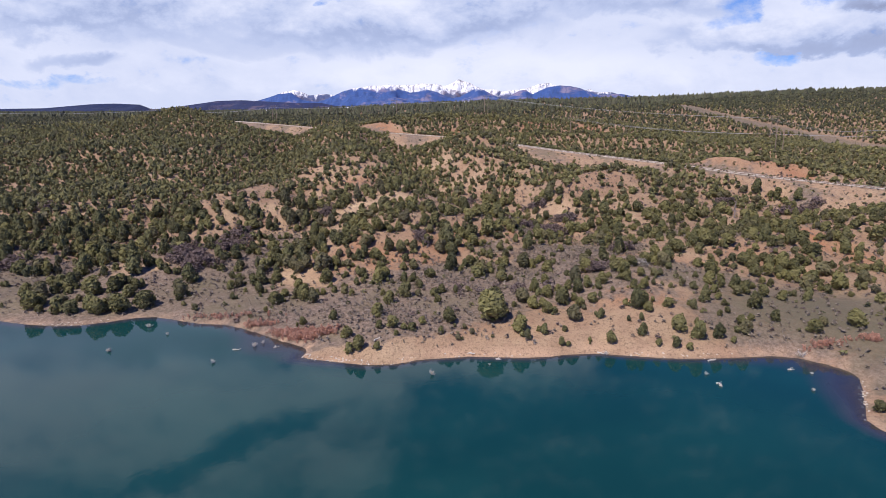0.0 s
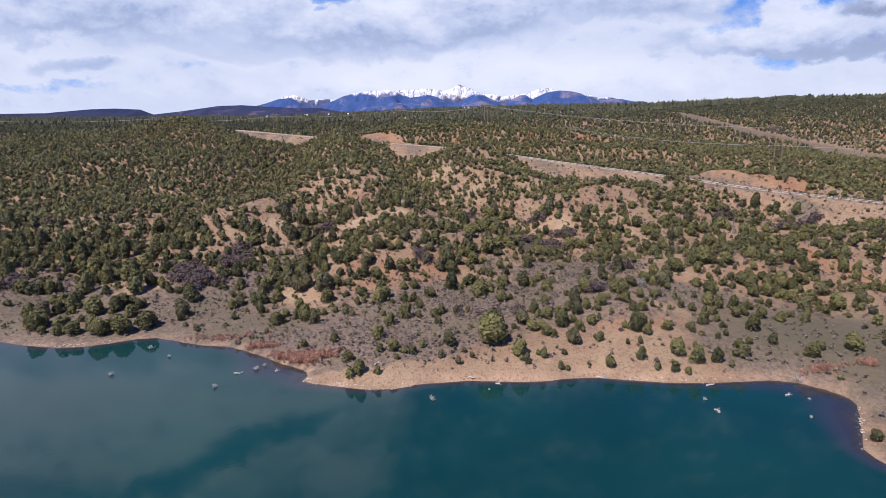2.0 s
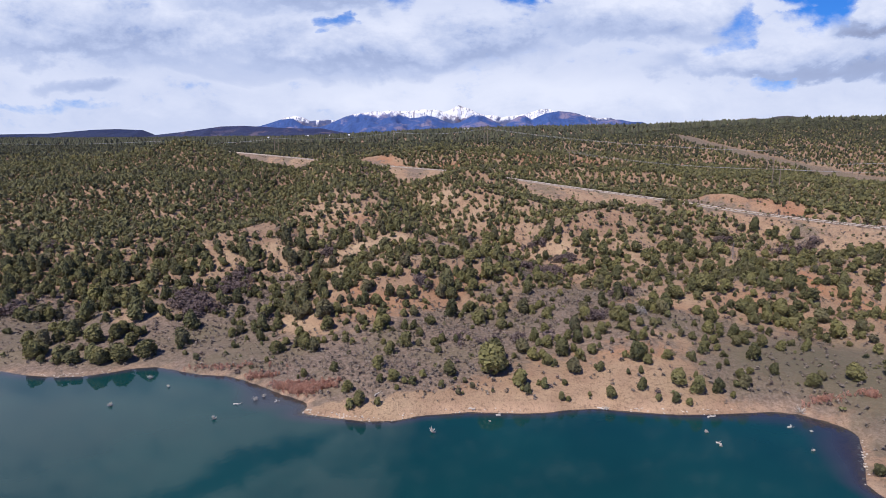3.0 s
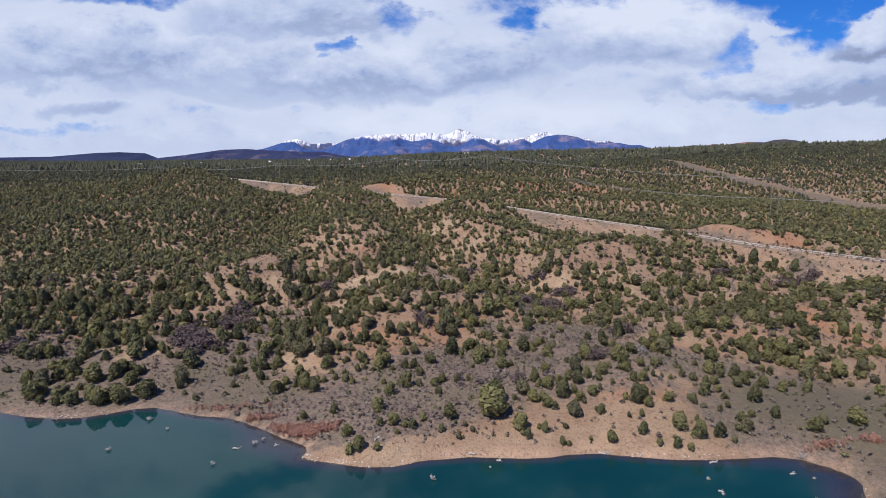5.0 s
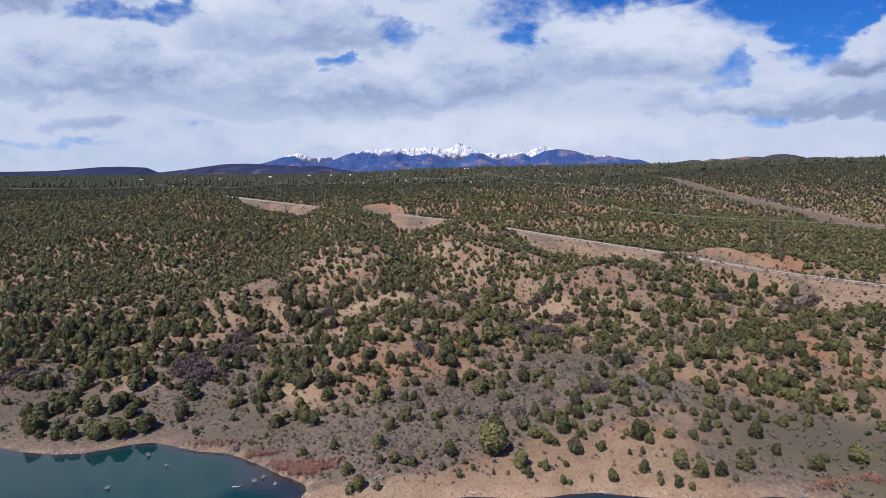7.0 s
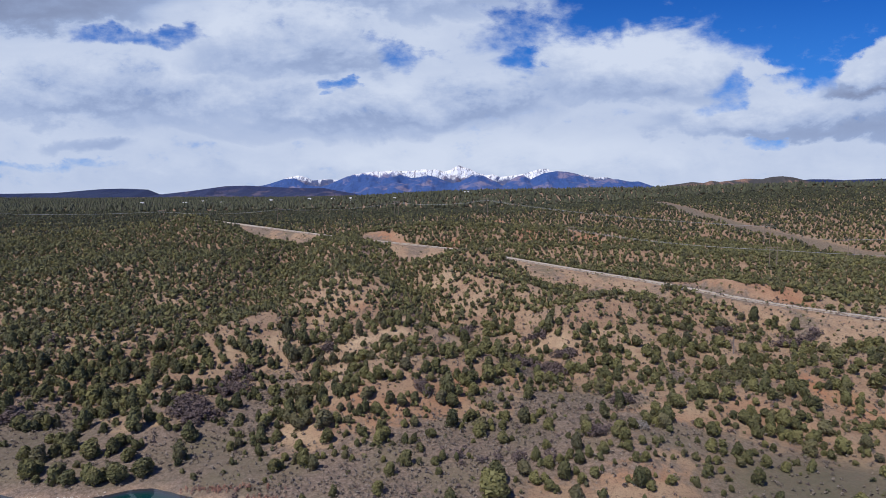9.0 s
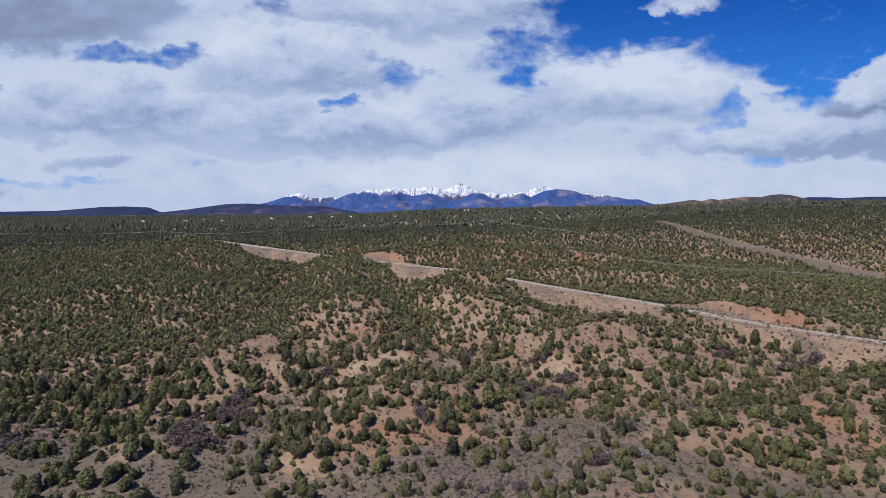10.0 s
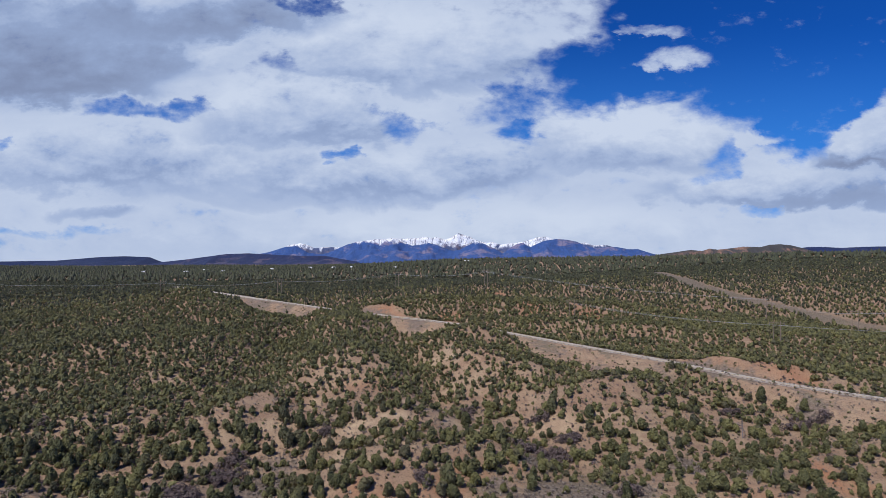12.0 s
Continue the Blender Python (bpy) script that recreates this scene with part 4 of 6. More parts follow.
# ---------------------------------------------------------------- helpers for meshes
def mesh_from(name, verts, faces, mat, smooth=False):
    me = bpy.data.meshes.new(name)
    verts, faces = np.asarray(verts, np.float32), np.asarray(faces, np.int32)
    k = faces.shape[1]
    me.vertices.add(len(verts))
    me.vertices.foreach_set("co", verts.ravel())
    me.loops.add(faces.size)
    me.loops.foreach_set("vertex_index", faces.ravel())
    me.polygons.add(len(faces))
    me.polygons.foreach_set("loop_start", np.arange(0, faces.size, k, dtype=np.int32))
    me.polygons.foreach_set("use_smooth", np.full(len(faces), smooth))
    me.update(calc_edges=True)
    me.validate()
    me.materials.append(mat)
    return me


def part(name, bm, mat, parent=None, label=""):
    """links a bmesh as one mesh object under a thing or a part"""
    me = bpy.data.meshes.new(name)
    bm.to_mesh(me)
    bm.free()
    me.materials.append(mat)
    ob = new(name, me)
    ob.parent = parent
    if label:
        tagged(ob, label)
    return ob


def limb(bm, pts, radii, sides=6):
    """a tapered round limb along points"""
    rings = []
    for i, p in enumerate(pts):
        p = Vector(p)
        way = (Vector(pts[min(i + 1, len(pts) - 1)]) - Vector(pts[max(i - 1, 0)])).normalized()
        side = way.orthogonal().normalized()
        other = way.cross(side)
        rings.append([bm.verts.new(p + radii[i] * (math.cos(a) * side + math.sin(a) * other)) for a in [2 * math.pi * k / sides for k in range(sides)]])
    for lo, hi in zip(rings, rings[1:]):
        for k in range(sides):
            bm.faces.new((lo[k], lo[(k + 1) % sides], hi[(k + 1) % sides], hi[k]))
    bm.faces.new(rings[-1])
    bm.faces.new(rings[0][::-1])


def block(bm, centre, size, m=None, bevel=0.0):
    made = bmesh.ops.create_cube(bm, size=1.0, matrix=(m or Matrix.Identity(4)) @ Matrix.Translation(centre) @ Matrix.Diagonal((*size, 1)))
    if bevel:
        edges = list({e for vtx in made["verts"] for e in vtx.link_edges})
        bmesh.ops.bevel(bm, geom=edges, offset=bevel, segments=1, affect="EDGES")


def height(x, y):
    return float(relief(np.array([float(x)]), np.array([float(y)]))[0])


# ---------------------------------------------------------------- ground, one sheet to the horizon
def spaced(lo, hi, a, b, step, growth):
    """coordinates that are close together from a to b and spread out beyond"""
    mid = list(np.arange(a, b + 1e-6, step))
    s, x = step, mid[-1]
    while x < hi:
        s *= growth
        x += s
        mid.append(min(x, hi))
    s, x, left = step, mid[0], []
    while x > lo:
        s *= growth
        x -= s
        left.append(max(x, lo))
    return np.array(left[::-1] + mid)


GRASS = [(80, 119, 18, 13, 1.0), (84, 100, 9, 13, 0.8), (60, 110, 10, 5, 0.5), (104, 112, 16, 14, 0.8), (-108, 145, 14, 10, 0.6), (-62, 140, 9, 8, 0.5), (-48, 132, 9, 6, 0.45), (40, 172, 14, 9, 0.4), (14, 150, 12, 5, 0.3)]


def patches(rows, x, y):
    total = np.zeros(x.shape)
    for cx, cy, lx, ly, w in rows:
        total = np.maximum(total, w * np.exp(-0.5 * (((x - cx) / lx) ** 2 + ((y - cy) / ly) ** 2) ** 1.5))
    return total


def build_ground():
    xs = spaced(-4200, 4200, -200, 240, 2.0, 1.05)
    ys = spaced(-1500, 4900, 66, 400, 2.0, 1.04)
    gx, gy = np.meshgrid(xs, ys)
    z = relief(gx, gy)
    nx, ny = len(xs), len(ys)
    verts = np.stack([gx.ravel(), gy.ravel(), z.ravel()], 1)
    i = np.arange(nx * ny).reshape(ny, nx)
    faces = np.stack([i[:-1, :-1].ravel(), i[:-1, 1:].ravel(), i[1:, 1:].ravel(), i[1:, :-1].ravel()], 1)
    me = mesh_from("ground", verts, faces, SOIL, True)
    d = shore(gx, gy)
    r, side, _ = along(ROAD, gx, gy)
    c, _, _ = along(CLEARING, gx, gy)
    verge = np.interp(gx, VERGE_X, VERGE_W)
    apron = np.where(side > 0, np.clip(1.6 - r / 9, 0, 1), np.clip(1.5 - r / (verge + 1), 0, 1))
    crest = np.clip(crests(gx, gy), 0, 1) * np.clip((d - 20) / 60, 0, 1) * np.clip((520 - d) / 200, 0, 1)
    lane = np.clip(1.6 - c / 9, 0, 1)
    sage = np.clip(patches(SAGES, gx, gy) + np.clip(0.5 - np.abs(d - 22) / 60, 0, 0.35) + 0.40 * np.maximum(lane, apron) + 0.28 - 0.40 * crest - 0.46 * np.clip((gx + 14) / 6, 0, 1) * np.clip((56 - gx) / 6, 0, 1) * np.clip(1.5 - d / 14, 0, 1), 0, 1)
    sage = np.clip(sage - 0.60 * patches(PALE, gx, gy), 0, 1)
    # scrub tone deepened on the western shore: sage, plus its shadow as colour
    sage = np.clip(sage + 0.45 * np.clip((-30 - gx) / 20, 0, 1) * np.clip((30 - d) / 15, 0, 1), 0, 1)
    pale = np.clip(np.maximum(patches(PALE, gx, gy) * np.clip((64 - gx) / 8 + np.clip((gy - 140) / 10, 0, 1), 0, 1), 0.16 * np.maximum(apron, lane)) + 0.28 * crest, 0, 1)
    cut = np.where(gx > 100, 0.35, 1.0) * np.interp(gx, CUT_X, CUT_W) * (side > 0) * np.clip(1.7 - r / 8, 0, 1) * (r > 3)
    red = np.maximum(np.maximum(patches(RED, gx, gy), cut), 0.55 * np.exp(-((gx - 820) / 330) ** 2 - ((gy - 1020) / 260) ** 2))
    edge = np.interp(gx, [-50, -25, 40, 62], [0.55, 1.0, 1.0, 0.6]) * np.clip(1.0 - np.abs(d - 0.4) / (0.85 + 0.55 * waves(gx, gy, 12, 8.0, 2)), 0, 1)
    cover = np.stack([sage.ravel(), pale.ravel(), edge.ravel(), red.ravel()], 1).astype(np.float32)
    me.attributes.new("cover", "FLOAT_COLOR", "POINT").data.foreach_set("color", cover.ravel())
    grass = np.maximum(patches(GRASS, gx, gy) * np.clip((d - 1.5) / 3, 0, 1), 0.40 * lane)
    me.attributes.new("grass", "FLOAT", "POINT").data.foreach_set("value", grass.ravel().astype(np.float32))
    tagged(new("ground", me), "dry reddish hillside soil with sage scrub above the lake", "ground", kind="structure")


def build_water():
    xs, ys = spaced(-420, 140, -120, 84, 1.5, 1.12), spaced(-260, 128, 70, 128, 1.5, 1.12)
    gx, gy = np.meshgrid(xs, ys)
    nx, ny = len(xs), len(ys)
    d = shore(gx, gy)
    i = np.arange(nx * ny).reshape(ny, nx)
    faces = np.stack([i[:-1, :-1].ravel(), i[:-1, 1:].ravel(), i[1:, 1:].ravel(), i[1:, :-1].ravel()], 1)
    near = (d < 6).ravel()
    faces = faces[near[faces].any(1)]
    used, back = np.unique(faces, return_inverse=True)
    verts = np.stack([gx.ravel(), gy.ravel(), np.zeros(nx * ny)], 1)[used]
    me = mesh_from("lake", verts, back.reshape(-1, 4), WATER, True)
    # the two shallow bays fall off slowly
    shelf = 1 - 0.78 * np.maximum(np.exp(-0.5 * (((gx - 68) / 12) ** 2 + ((gy - 92) / 12) ** 2)), np.exp(-0.5 * (((gx + 38) / 12) ** 2 + ((gy - 108) / 8) ** 2)))
    deep = np.clip(-d * 0.85 * shelf, 0, 12)
    me.attributes.new("depth", "FLOAT", "POINT").data.foreach_set("value", deep.ravel()[used].astype(np.float32))
    tagged(new("lake", me), "calm teal reservoir water mirroring clouds and shore trees", "water", kind="structure")


build_ground()
build_water()


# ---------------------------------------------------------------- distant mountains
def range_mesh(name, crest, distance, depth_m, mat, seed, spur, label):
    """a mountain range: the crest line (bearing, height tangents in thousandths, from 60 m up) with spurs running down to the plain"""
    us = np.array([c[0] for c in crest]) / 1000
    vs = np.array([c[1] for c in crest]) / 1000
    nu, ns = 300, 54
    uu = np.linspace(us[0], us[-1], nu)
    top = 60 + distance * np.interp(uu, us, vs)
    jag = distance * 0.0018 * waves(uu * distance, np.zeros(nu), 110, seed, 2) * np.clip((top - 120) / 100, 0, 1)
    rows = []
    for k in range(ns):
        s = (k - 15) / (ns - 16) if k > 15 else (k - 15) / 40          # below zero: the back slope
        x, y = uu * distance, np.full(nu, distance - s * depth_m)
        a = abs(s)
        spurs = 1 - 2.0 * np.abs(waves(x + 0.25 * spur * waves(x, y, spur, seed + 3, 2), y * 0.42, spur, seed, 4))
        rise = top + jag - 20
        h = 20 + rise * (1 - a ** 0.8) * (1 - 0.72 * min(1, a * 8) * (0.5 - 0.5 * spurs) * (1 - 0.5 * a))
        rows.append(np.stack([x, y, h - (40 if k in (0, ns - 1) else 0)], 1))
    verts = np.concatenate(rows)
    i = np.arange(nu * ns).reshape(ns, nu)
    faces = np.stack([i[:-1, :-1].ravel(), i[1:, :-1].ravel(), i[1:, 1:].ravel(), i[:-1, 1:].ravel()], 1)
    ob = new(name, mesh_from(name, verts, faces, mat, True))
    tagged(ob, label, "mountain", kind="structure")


SNOWY_CREST = [(-315, 7), (-285, 25), (-273, 30), (-256, 33), (-241, 30), (-230, 24), (-214, 25), (-187, 25), (-148, 34), (-128, 38), (-98, 40), (-74, 38), (-59, 39), (-49, 41), (-40, 43), (-28, 41), (-18, 42), (-4, 38), (7, 41), (15, 46), (21, 49), (29, 46), (39, 42), (51, 35), (70, 31), (80, 33), (93, 29), (119, 30), (136, 34), (156, 40), (164, 41), (172, 42), (180, 39), (190, 35), (215, 30), (234, 30), (240, 32), (254, 26), (275, 26), (302, 18), (331, 8)]
WOODED_CREST = [(-344, 12), (-315, 16), (-300, 20), (-280, 26), (-260, 28), (-254, 24), (-241, 16), (-216, 13), (-202, 17), (-187, 24), (-172, 30), (-157, 34), (-140, 36), (-123, 38), (-103, 39), (-89, 40), (-77, 34), (-61, 27), (-48, 28), (-33, 32), (-15, 27), (-1, 21), (12, 18), (24, 20), (37, 27), (50, 33), (64, 30), (80, 22), (97, 13), (109, 22), (122, 29), (132, 31), (144, 23), (154, 28), (168, 34), (190, 37), (205, 36), (224, 32), (244, 24), (259, 21), (278, 23), (294, 23), (314, 19), (330, 19), (351, 12), (380, 5)]
# blue and purple in these base colours is distance haze, painted in
range_mesh("snow_range", SNOWY_CREST, 4860, 260, mountain_material("hazed_snowfield_rock", (0.075, 0.10, 0.21), (0.24, 0.20, 0.25), 178.0, 150.0), 4.0, 95, "jagged snow-covered mountain crest on the horizon")
# mid paints the sunlit purple of the slopes, low their haze-blue forest
range_mesh("mountain_range", WOODED_CREST, 4560, 520, mountain_material("hazed_mountain_forest", (0.036, 0.085, 0.265), (0.195, 0.175, 0.280), 206.0, 110.0, 520.0), 5.0, 170, "wooded mountain range tinted haze blue, with streaks of snow")
# this mesa's colour holds haze blue and the cloud shade over it
range_mesh("mesa", [(-1000, 2), (-837, 3), (-778, 4), (-679, 5), (-600, 11), (-560, 12), (-516, 10), (-496, 2), (-440, 0)], 4250, 400, mountain_material("hazed_mesa_forest", (0.008, 0.019, 0.072), (0.020, 0.030, 0.088), 900.0, 10.0), 5.0, 300, "long wooded mesa tinted dark haze blue on the horizon")
range_mesh("east_mesa", [(536, 7), (594, 18), (623, 21), (654, 21), (682, 19), (720, 21), (757, 21), (827, 19), (904, 14)], 4300, 400, mountain_material("hazed_east_mesa_forest", (0.014, 0.026, 0.095), (0.030, 0.040, 0.110), 900.0, 10.0), 6.0, 300, "long mesa tinted haze blue on the horizon")
range_mesh("foothill", [(-541, -7), (-501, 1), (-452, 6), (-383, 15), (-344, 16), (-310, 14), (-275, 12), (-246, 11), (-211, 11), (-187, 6), (-157, 1), (-128, -9)], 3900, 420, mountain_material("hazed_foothill_scrub", (0.018, 0.028, 0.090), (0.100, 0.080, 0.125), 900.0, 10.0), 7.0, 240, "wooded foothills tinted dark haze purple before the mountains")
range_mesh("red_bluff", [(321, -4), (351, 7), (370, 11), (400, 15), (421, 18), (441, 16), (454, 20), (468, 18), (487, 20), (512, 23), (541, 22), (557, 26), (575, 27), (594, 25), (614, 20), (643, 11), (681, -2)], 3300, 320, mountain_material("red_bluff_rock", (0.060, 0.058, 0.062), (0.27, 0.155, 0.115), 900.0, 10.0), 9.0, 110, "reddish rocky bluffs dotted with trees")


# ---------------------------------------------------------------- trees
rng = np.random.default_rng(7)
PHI = 1.618
ICO = np.array([(-1, PHI, 0), (1, PHI, 0), (-1, -PHI, 0), (1, -PHI, 0), (0, -1, PHI), (0, 1, PHI), (0, -1, -PHI), (0, 1, -PHI), (PHI, 0, -1), (PHI, 0, 1), (-PHI, 0, -1), (-PHI, 0, 1)]) / 1.902
ICO_FACES = np.array([(0, 11, 5), (0, 5, 1), (0, 1, 7), (0, 7, 10), (0, 10, 11), (1, 5, 9), (5, 11, 4), (11, 10, 2), (10, 7, 6), (7, 1, 8), (3, 9, 4), (3, 4, 2), (3, 2, 6), (3, 6, 8), (3, 8, 9), (4, 9, 5), (2, 4, 11), (6, 2, 10), (8, 6, 7), (9, 8, 1)])


def taper(z, cone):
    return 1 - cone * np.clip(z / 2.0, 0, 1) ** 1.5


def crown(n, cone, r, size, lobes=8):
    """sprays of foliage over a lobed egg one metre in radius and two metres high: each spray is a small tilted leaf of twigs that faces outward"""
    body = [(0.0, 0.0, 0.93, 0.78, 1.20)]
    for k in range(lobes):
        a, h = 2.4 * k + r.uniform(-0.4, 0.4), 0.30 + 1.25 * ((k * 0.618) % 1.0)
        lr = r.uniform(0.30, 0.46)
        out = (0.90 - lr) * r.uniform(0.85, 1.12)
        body.append((math.cos(a) * out, math.sin(a) * out, h, lr, 1.15))
    body = np.array(body)
    which = np.where(r.uniform(size=n) < 0.36, 0, r.integers(1, lobes + 1, n)) if lobes else np.zeros(n, int)
    b = body[which]
    q = r.normal(size=(n, 3))
    q[:, 2] += 0.25
    q /= np.linalg.norm(q, axis=1)[:, None]
    p = b[:, :3] + q * (b[:, 3] * (0.86 + 0.16 * r.uniform(size=n)))[:, None] * np.stack([np.ones(n), np.ones(n), b[:, 4]], 1)
    p[:, 2] = np.maximum(p[:, 2], 0.06 + 0.16 * r.uniform(size=n))
    p[:, :2] *= taper(p[:, 2], cone)[:, None]
    face = q + r.normal(0, 0.42, (n, 3))
    face /= np.linalg.norm(face, axis=1)[:, None]
    side = np.cross(face, r.normal(size=(n, 3)))
    side /= np.linalg.norm(side, axis=1)[:, None]
    over = np.cross(face, side)
    s = size * r.uniform(0.6, 1.4, n)
    tri = []
    for k in range(3):
        a = 2.094 * k + r.uniform(-0.45, 0.45, n)
        l = s * r.uniform(0.8, 1.35, n)
        tri.append(p + side * (np.cos(a) * l)[:, None] + over * (np.sin(a) * l)[:, None])
    return np.stack(tri, 1).reshape(-1, 3), np.arange(3 * n).reshape(n, 3)


OCTA = np.array([(1, 0, 0), (0, 1, 0), (-1, 0, 0), (0, -1, 0), (0, 0, 1), (0, 0, -1)], float)
OCTA_FACES = np.array([(0, 1, 4), (1, 2, 4), (2, 3, 4), (3, 0, 4), (1, 0, 5), (2, 1, 5), (3, 2, 5), (0, 3, 5)])


def heart(r, cone, size, fine):
    """the dense inner mass of a crown, uneven all round"""
    v = ICO if fine else OCTA * 1.12
    v = v * r.uniform(0.86, 1.10, (len(v), 1)) * size
    z = v[:, 2] * 1.18 + 0.95
    w = taper(z, cone)
    return np.stack([v[:, 0] * w, v[:, 1] * w, z], 1), ICO_FACES if fine else OCTA_FACES


def crown_with_heart(n, cone, r, size, lobes, inner):
    v, f = crown(n, cone, r, size, lobes) if n else (np.zeros((0, 3)), np.zeros((0, 3), int))
    if inner:
        hv, hf = heart(r, cone, inner, n > 50)
        v, f = np.concatenate([v, hv]), np.concatenate([f, hf + len(v)])
    return v, f


def crown_mesh(name, n, cone, seed, size, mat, lobes=8):
    v, f = crown_with_heart(n, cone, np.random.default_rng(seed), size, lobes, 0.66)
    return mesh_from(name, v, f, mat)


def trunk_mesh(name, seed):
    r = random.Random(seed)
    bm = bmesh.new()
    limb(bm, [(0, 0, -0.25), (0.03, 0.02, 0.3), (0.0, 0.06, 0.8), (0.05, 0.0, 1.5)], [0.15, 0.12, 0.09, 0.03])
    for k in range(4):
        a, h = 6.283 * k / 4 + r.uniform(-0.5, 0.5), r.uniform(0.15, 0.7)
        limb(bm, [(0, 0, h), (0.3 * math.cos(a), 0.3 * math.sin(a), h + 0.25), (0.62 * math.cos(a), 0.62 * math.sin(a), h + 0.55)], [0.07, 0.05, 0.02], 5)
    me = bpy.data.meshes.new(name)
    bm.to_mesh(me)
    bm.free()
    me.materials.append(BARK)
    return me


CROWNS = {"juniper": [crown_mesh("juniper_crown", 880, 0.30 + 0.07 * (k % 4), 20 + k, 0.124, JUNIPER, 9 + k % 4) for k in range(9)],
          "pinyon": [crown_mesh("pinyon_crown", 880, 0.52 + 0.07 * (k % 3), 40 + k, 0.124, PINYON, 8 + k % 3) for k in range(6)]}
TRUNKS = [trunk_mesh("trunk", k) for k in range(4)]
TREE_LABELS = {"juniper": "olive-green juniper with a dense crown", "pinyon": "dark green pinyon pine"}


def plant(kind, x, y, radius, tall, k):
    """one tree of the near slopes: trunk and crown under an empty at its foot"""
    thing = new(kind + "_tree")
    thing.matrix_world = pose(x, y, height(x, y), 0, 0, (k * 137.5) % 360) @ Matrix.Diagonal((radius, radius, tall / 2.0, 1))
    where = "near the lake shore" if y < 120 else "among sagebrush" if patches(SAGES, np.array([x]), np.array([y]))[0] > 0.35 else "on the dry hillside"
    size = "large broad" if radius > 2.0 else "small" if radius < 0.85 else "rounded"
    tagged(thing, f"{size} {TREE_LABELS[kind]} {where}", "tree", "trees of the near slope")
    for nm, data in (("trunk", TRUNKS[k % len(TRUNKS)]), ("crown", CROWNS[kind][k % len(CROWNS[kind])])):
        ob = new(nm, data)
        ob.parent = thing
    return thing


def density(x, y):
    d = shore(x, y)
    base = np.interp(d, [2.5, 4, 12, 30, 60, 100, 150, 200, 300, 600], [0, 0.12, 0.18, 0.28, 0.50, 0.66, 0.74, 0.84, 0.88, 0.95])
    base = base + 0.20 * waves(x, y, 40, 11.0, 3) + 0.30 * waves(x, y, 13, 17.0, 2) * np.clip((520 - d) / 200, 0, 1)
    left = np.clip((-60 - x) / 60, 0, 1) * np.clip((d - 30) / 60, 0, 1)
    base = base + 0.18 * left
    base = base * (1 - np.clip(0.66 * np.maximum(patches(PALE, x, y) ** 1.5, patches(RED, x, y) ** 2) + 0.42 * patches(SAGES, x, y), 0, 0.93))
    base = base - 0.18 * patches(OPEN, x, y) + 0.30 * patches(DENSE, x, y)
    r, side, _ = along(ROAD, x, y)
    base = np.where((side > 0) & (r < 7 + 8 * np.interp(x, CUT_X, CUT_W)), 0, base)
    base = np.where((side <= 0) & (r < np.interp(x, VERGE_X, VERGE_W)), 0.012 * (r > 7), base)
    base = base + 0.22 * np.clip((x - 230) / 60, 0, 1) * np.clip((y - 430) / 60, 0, 1)
    c, _, _ = along(CLEARING, x, y)
    base = base + 0.30 * np.clip((y - 620) / 160, 0, 1)
    base = np.where(c < 10, 0.01, base)
    base = base * np.where((x > 430) & (y > 760), 0.55, 1.0)          # the thin cover of the eastern bluff
    return np.where(d > 2.5, base, 0)


def scatter(x0, x1, y0, y1, cell, slope, gain=1.0):
    gx, gy = np.meshgrid(np.arange(x0, x1, cell), np.arange(y0, y1, cell))
    x, y = gx.ravel() + rng.uniform(-0.48, 0.48, gx.size) * cell, gy.ravel() + rng.uniform(-0.48, 0.48, gx.size) * cell
    keep = (np.abs(x) < slope * y + 40)
    x, y = x[keep], y[keep]
    keep = rng.uniform(size=x.size) < density(x, y) * gain
    return x[keep], y[keep]


def forest(name, x, y, radius, tall, n, size, mat, label, cone=(0.3, 0.5), variants=10, inner=0.0, lobes=6):
    """many trees in one mesh"""
    protos = [crown_with_heart(n, cone[0] + (cone[1] - cone[0]) * k / variants, np.random.default_rng(300 + k), size, lobes, inner) for k in range(variants)]
    z = relief(x, y)
    kind = rng.integers(0, variants, x.size)
    turn = rng.uniform(0, 6.283, x.size)
    V, Fc, T, base = [], [], [], 0
    for k in range(variants):
        sel = np.flatnonzero(kind == k)
        if not sel.size:
            continue
        v, f = protos[k]
        c, s = np.cos(turn[sel])[:, None], np.sin(turn[sel])[:, None]
        px = (v[None, :, 0] * c - v[None, :, 1] * s) * radius[sel][:, None] + x[sel][:, None]
        py = (v[None, :, 0] * s + v[None, :, 1] * c) * radius[sel][:, None] + y[sel][:, None]
        pz = v[None, :, 2] * (tall[sel] / 2.0)[:, None] + z[sel][:, None]
        V.append(np.stack([px, py, pz], 2).reshape(-1, 3))
        Fc.append((f[None] + base + len(v) * np.arange(sel.size)[:, None, None]).reshape(-1, 3))
        T.append(np.repeat(rng.uniform(size=sel.size), len(v)))
        base += len(v) * sel.size
    me = mesh_from(name, np.concatenate(V), np.concatenate(Fc), mat)
    me.attributes.new("tint", "FLOAT", "POINT").data.foreach_set("value", np.concatenate(T).astype(np.float32))
    return tagged(new(name, me), label, "trees", kind="stuff")


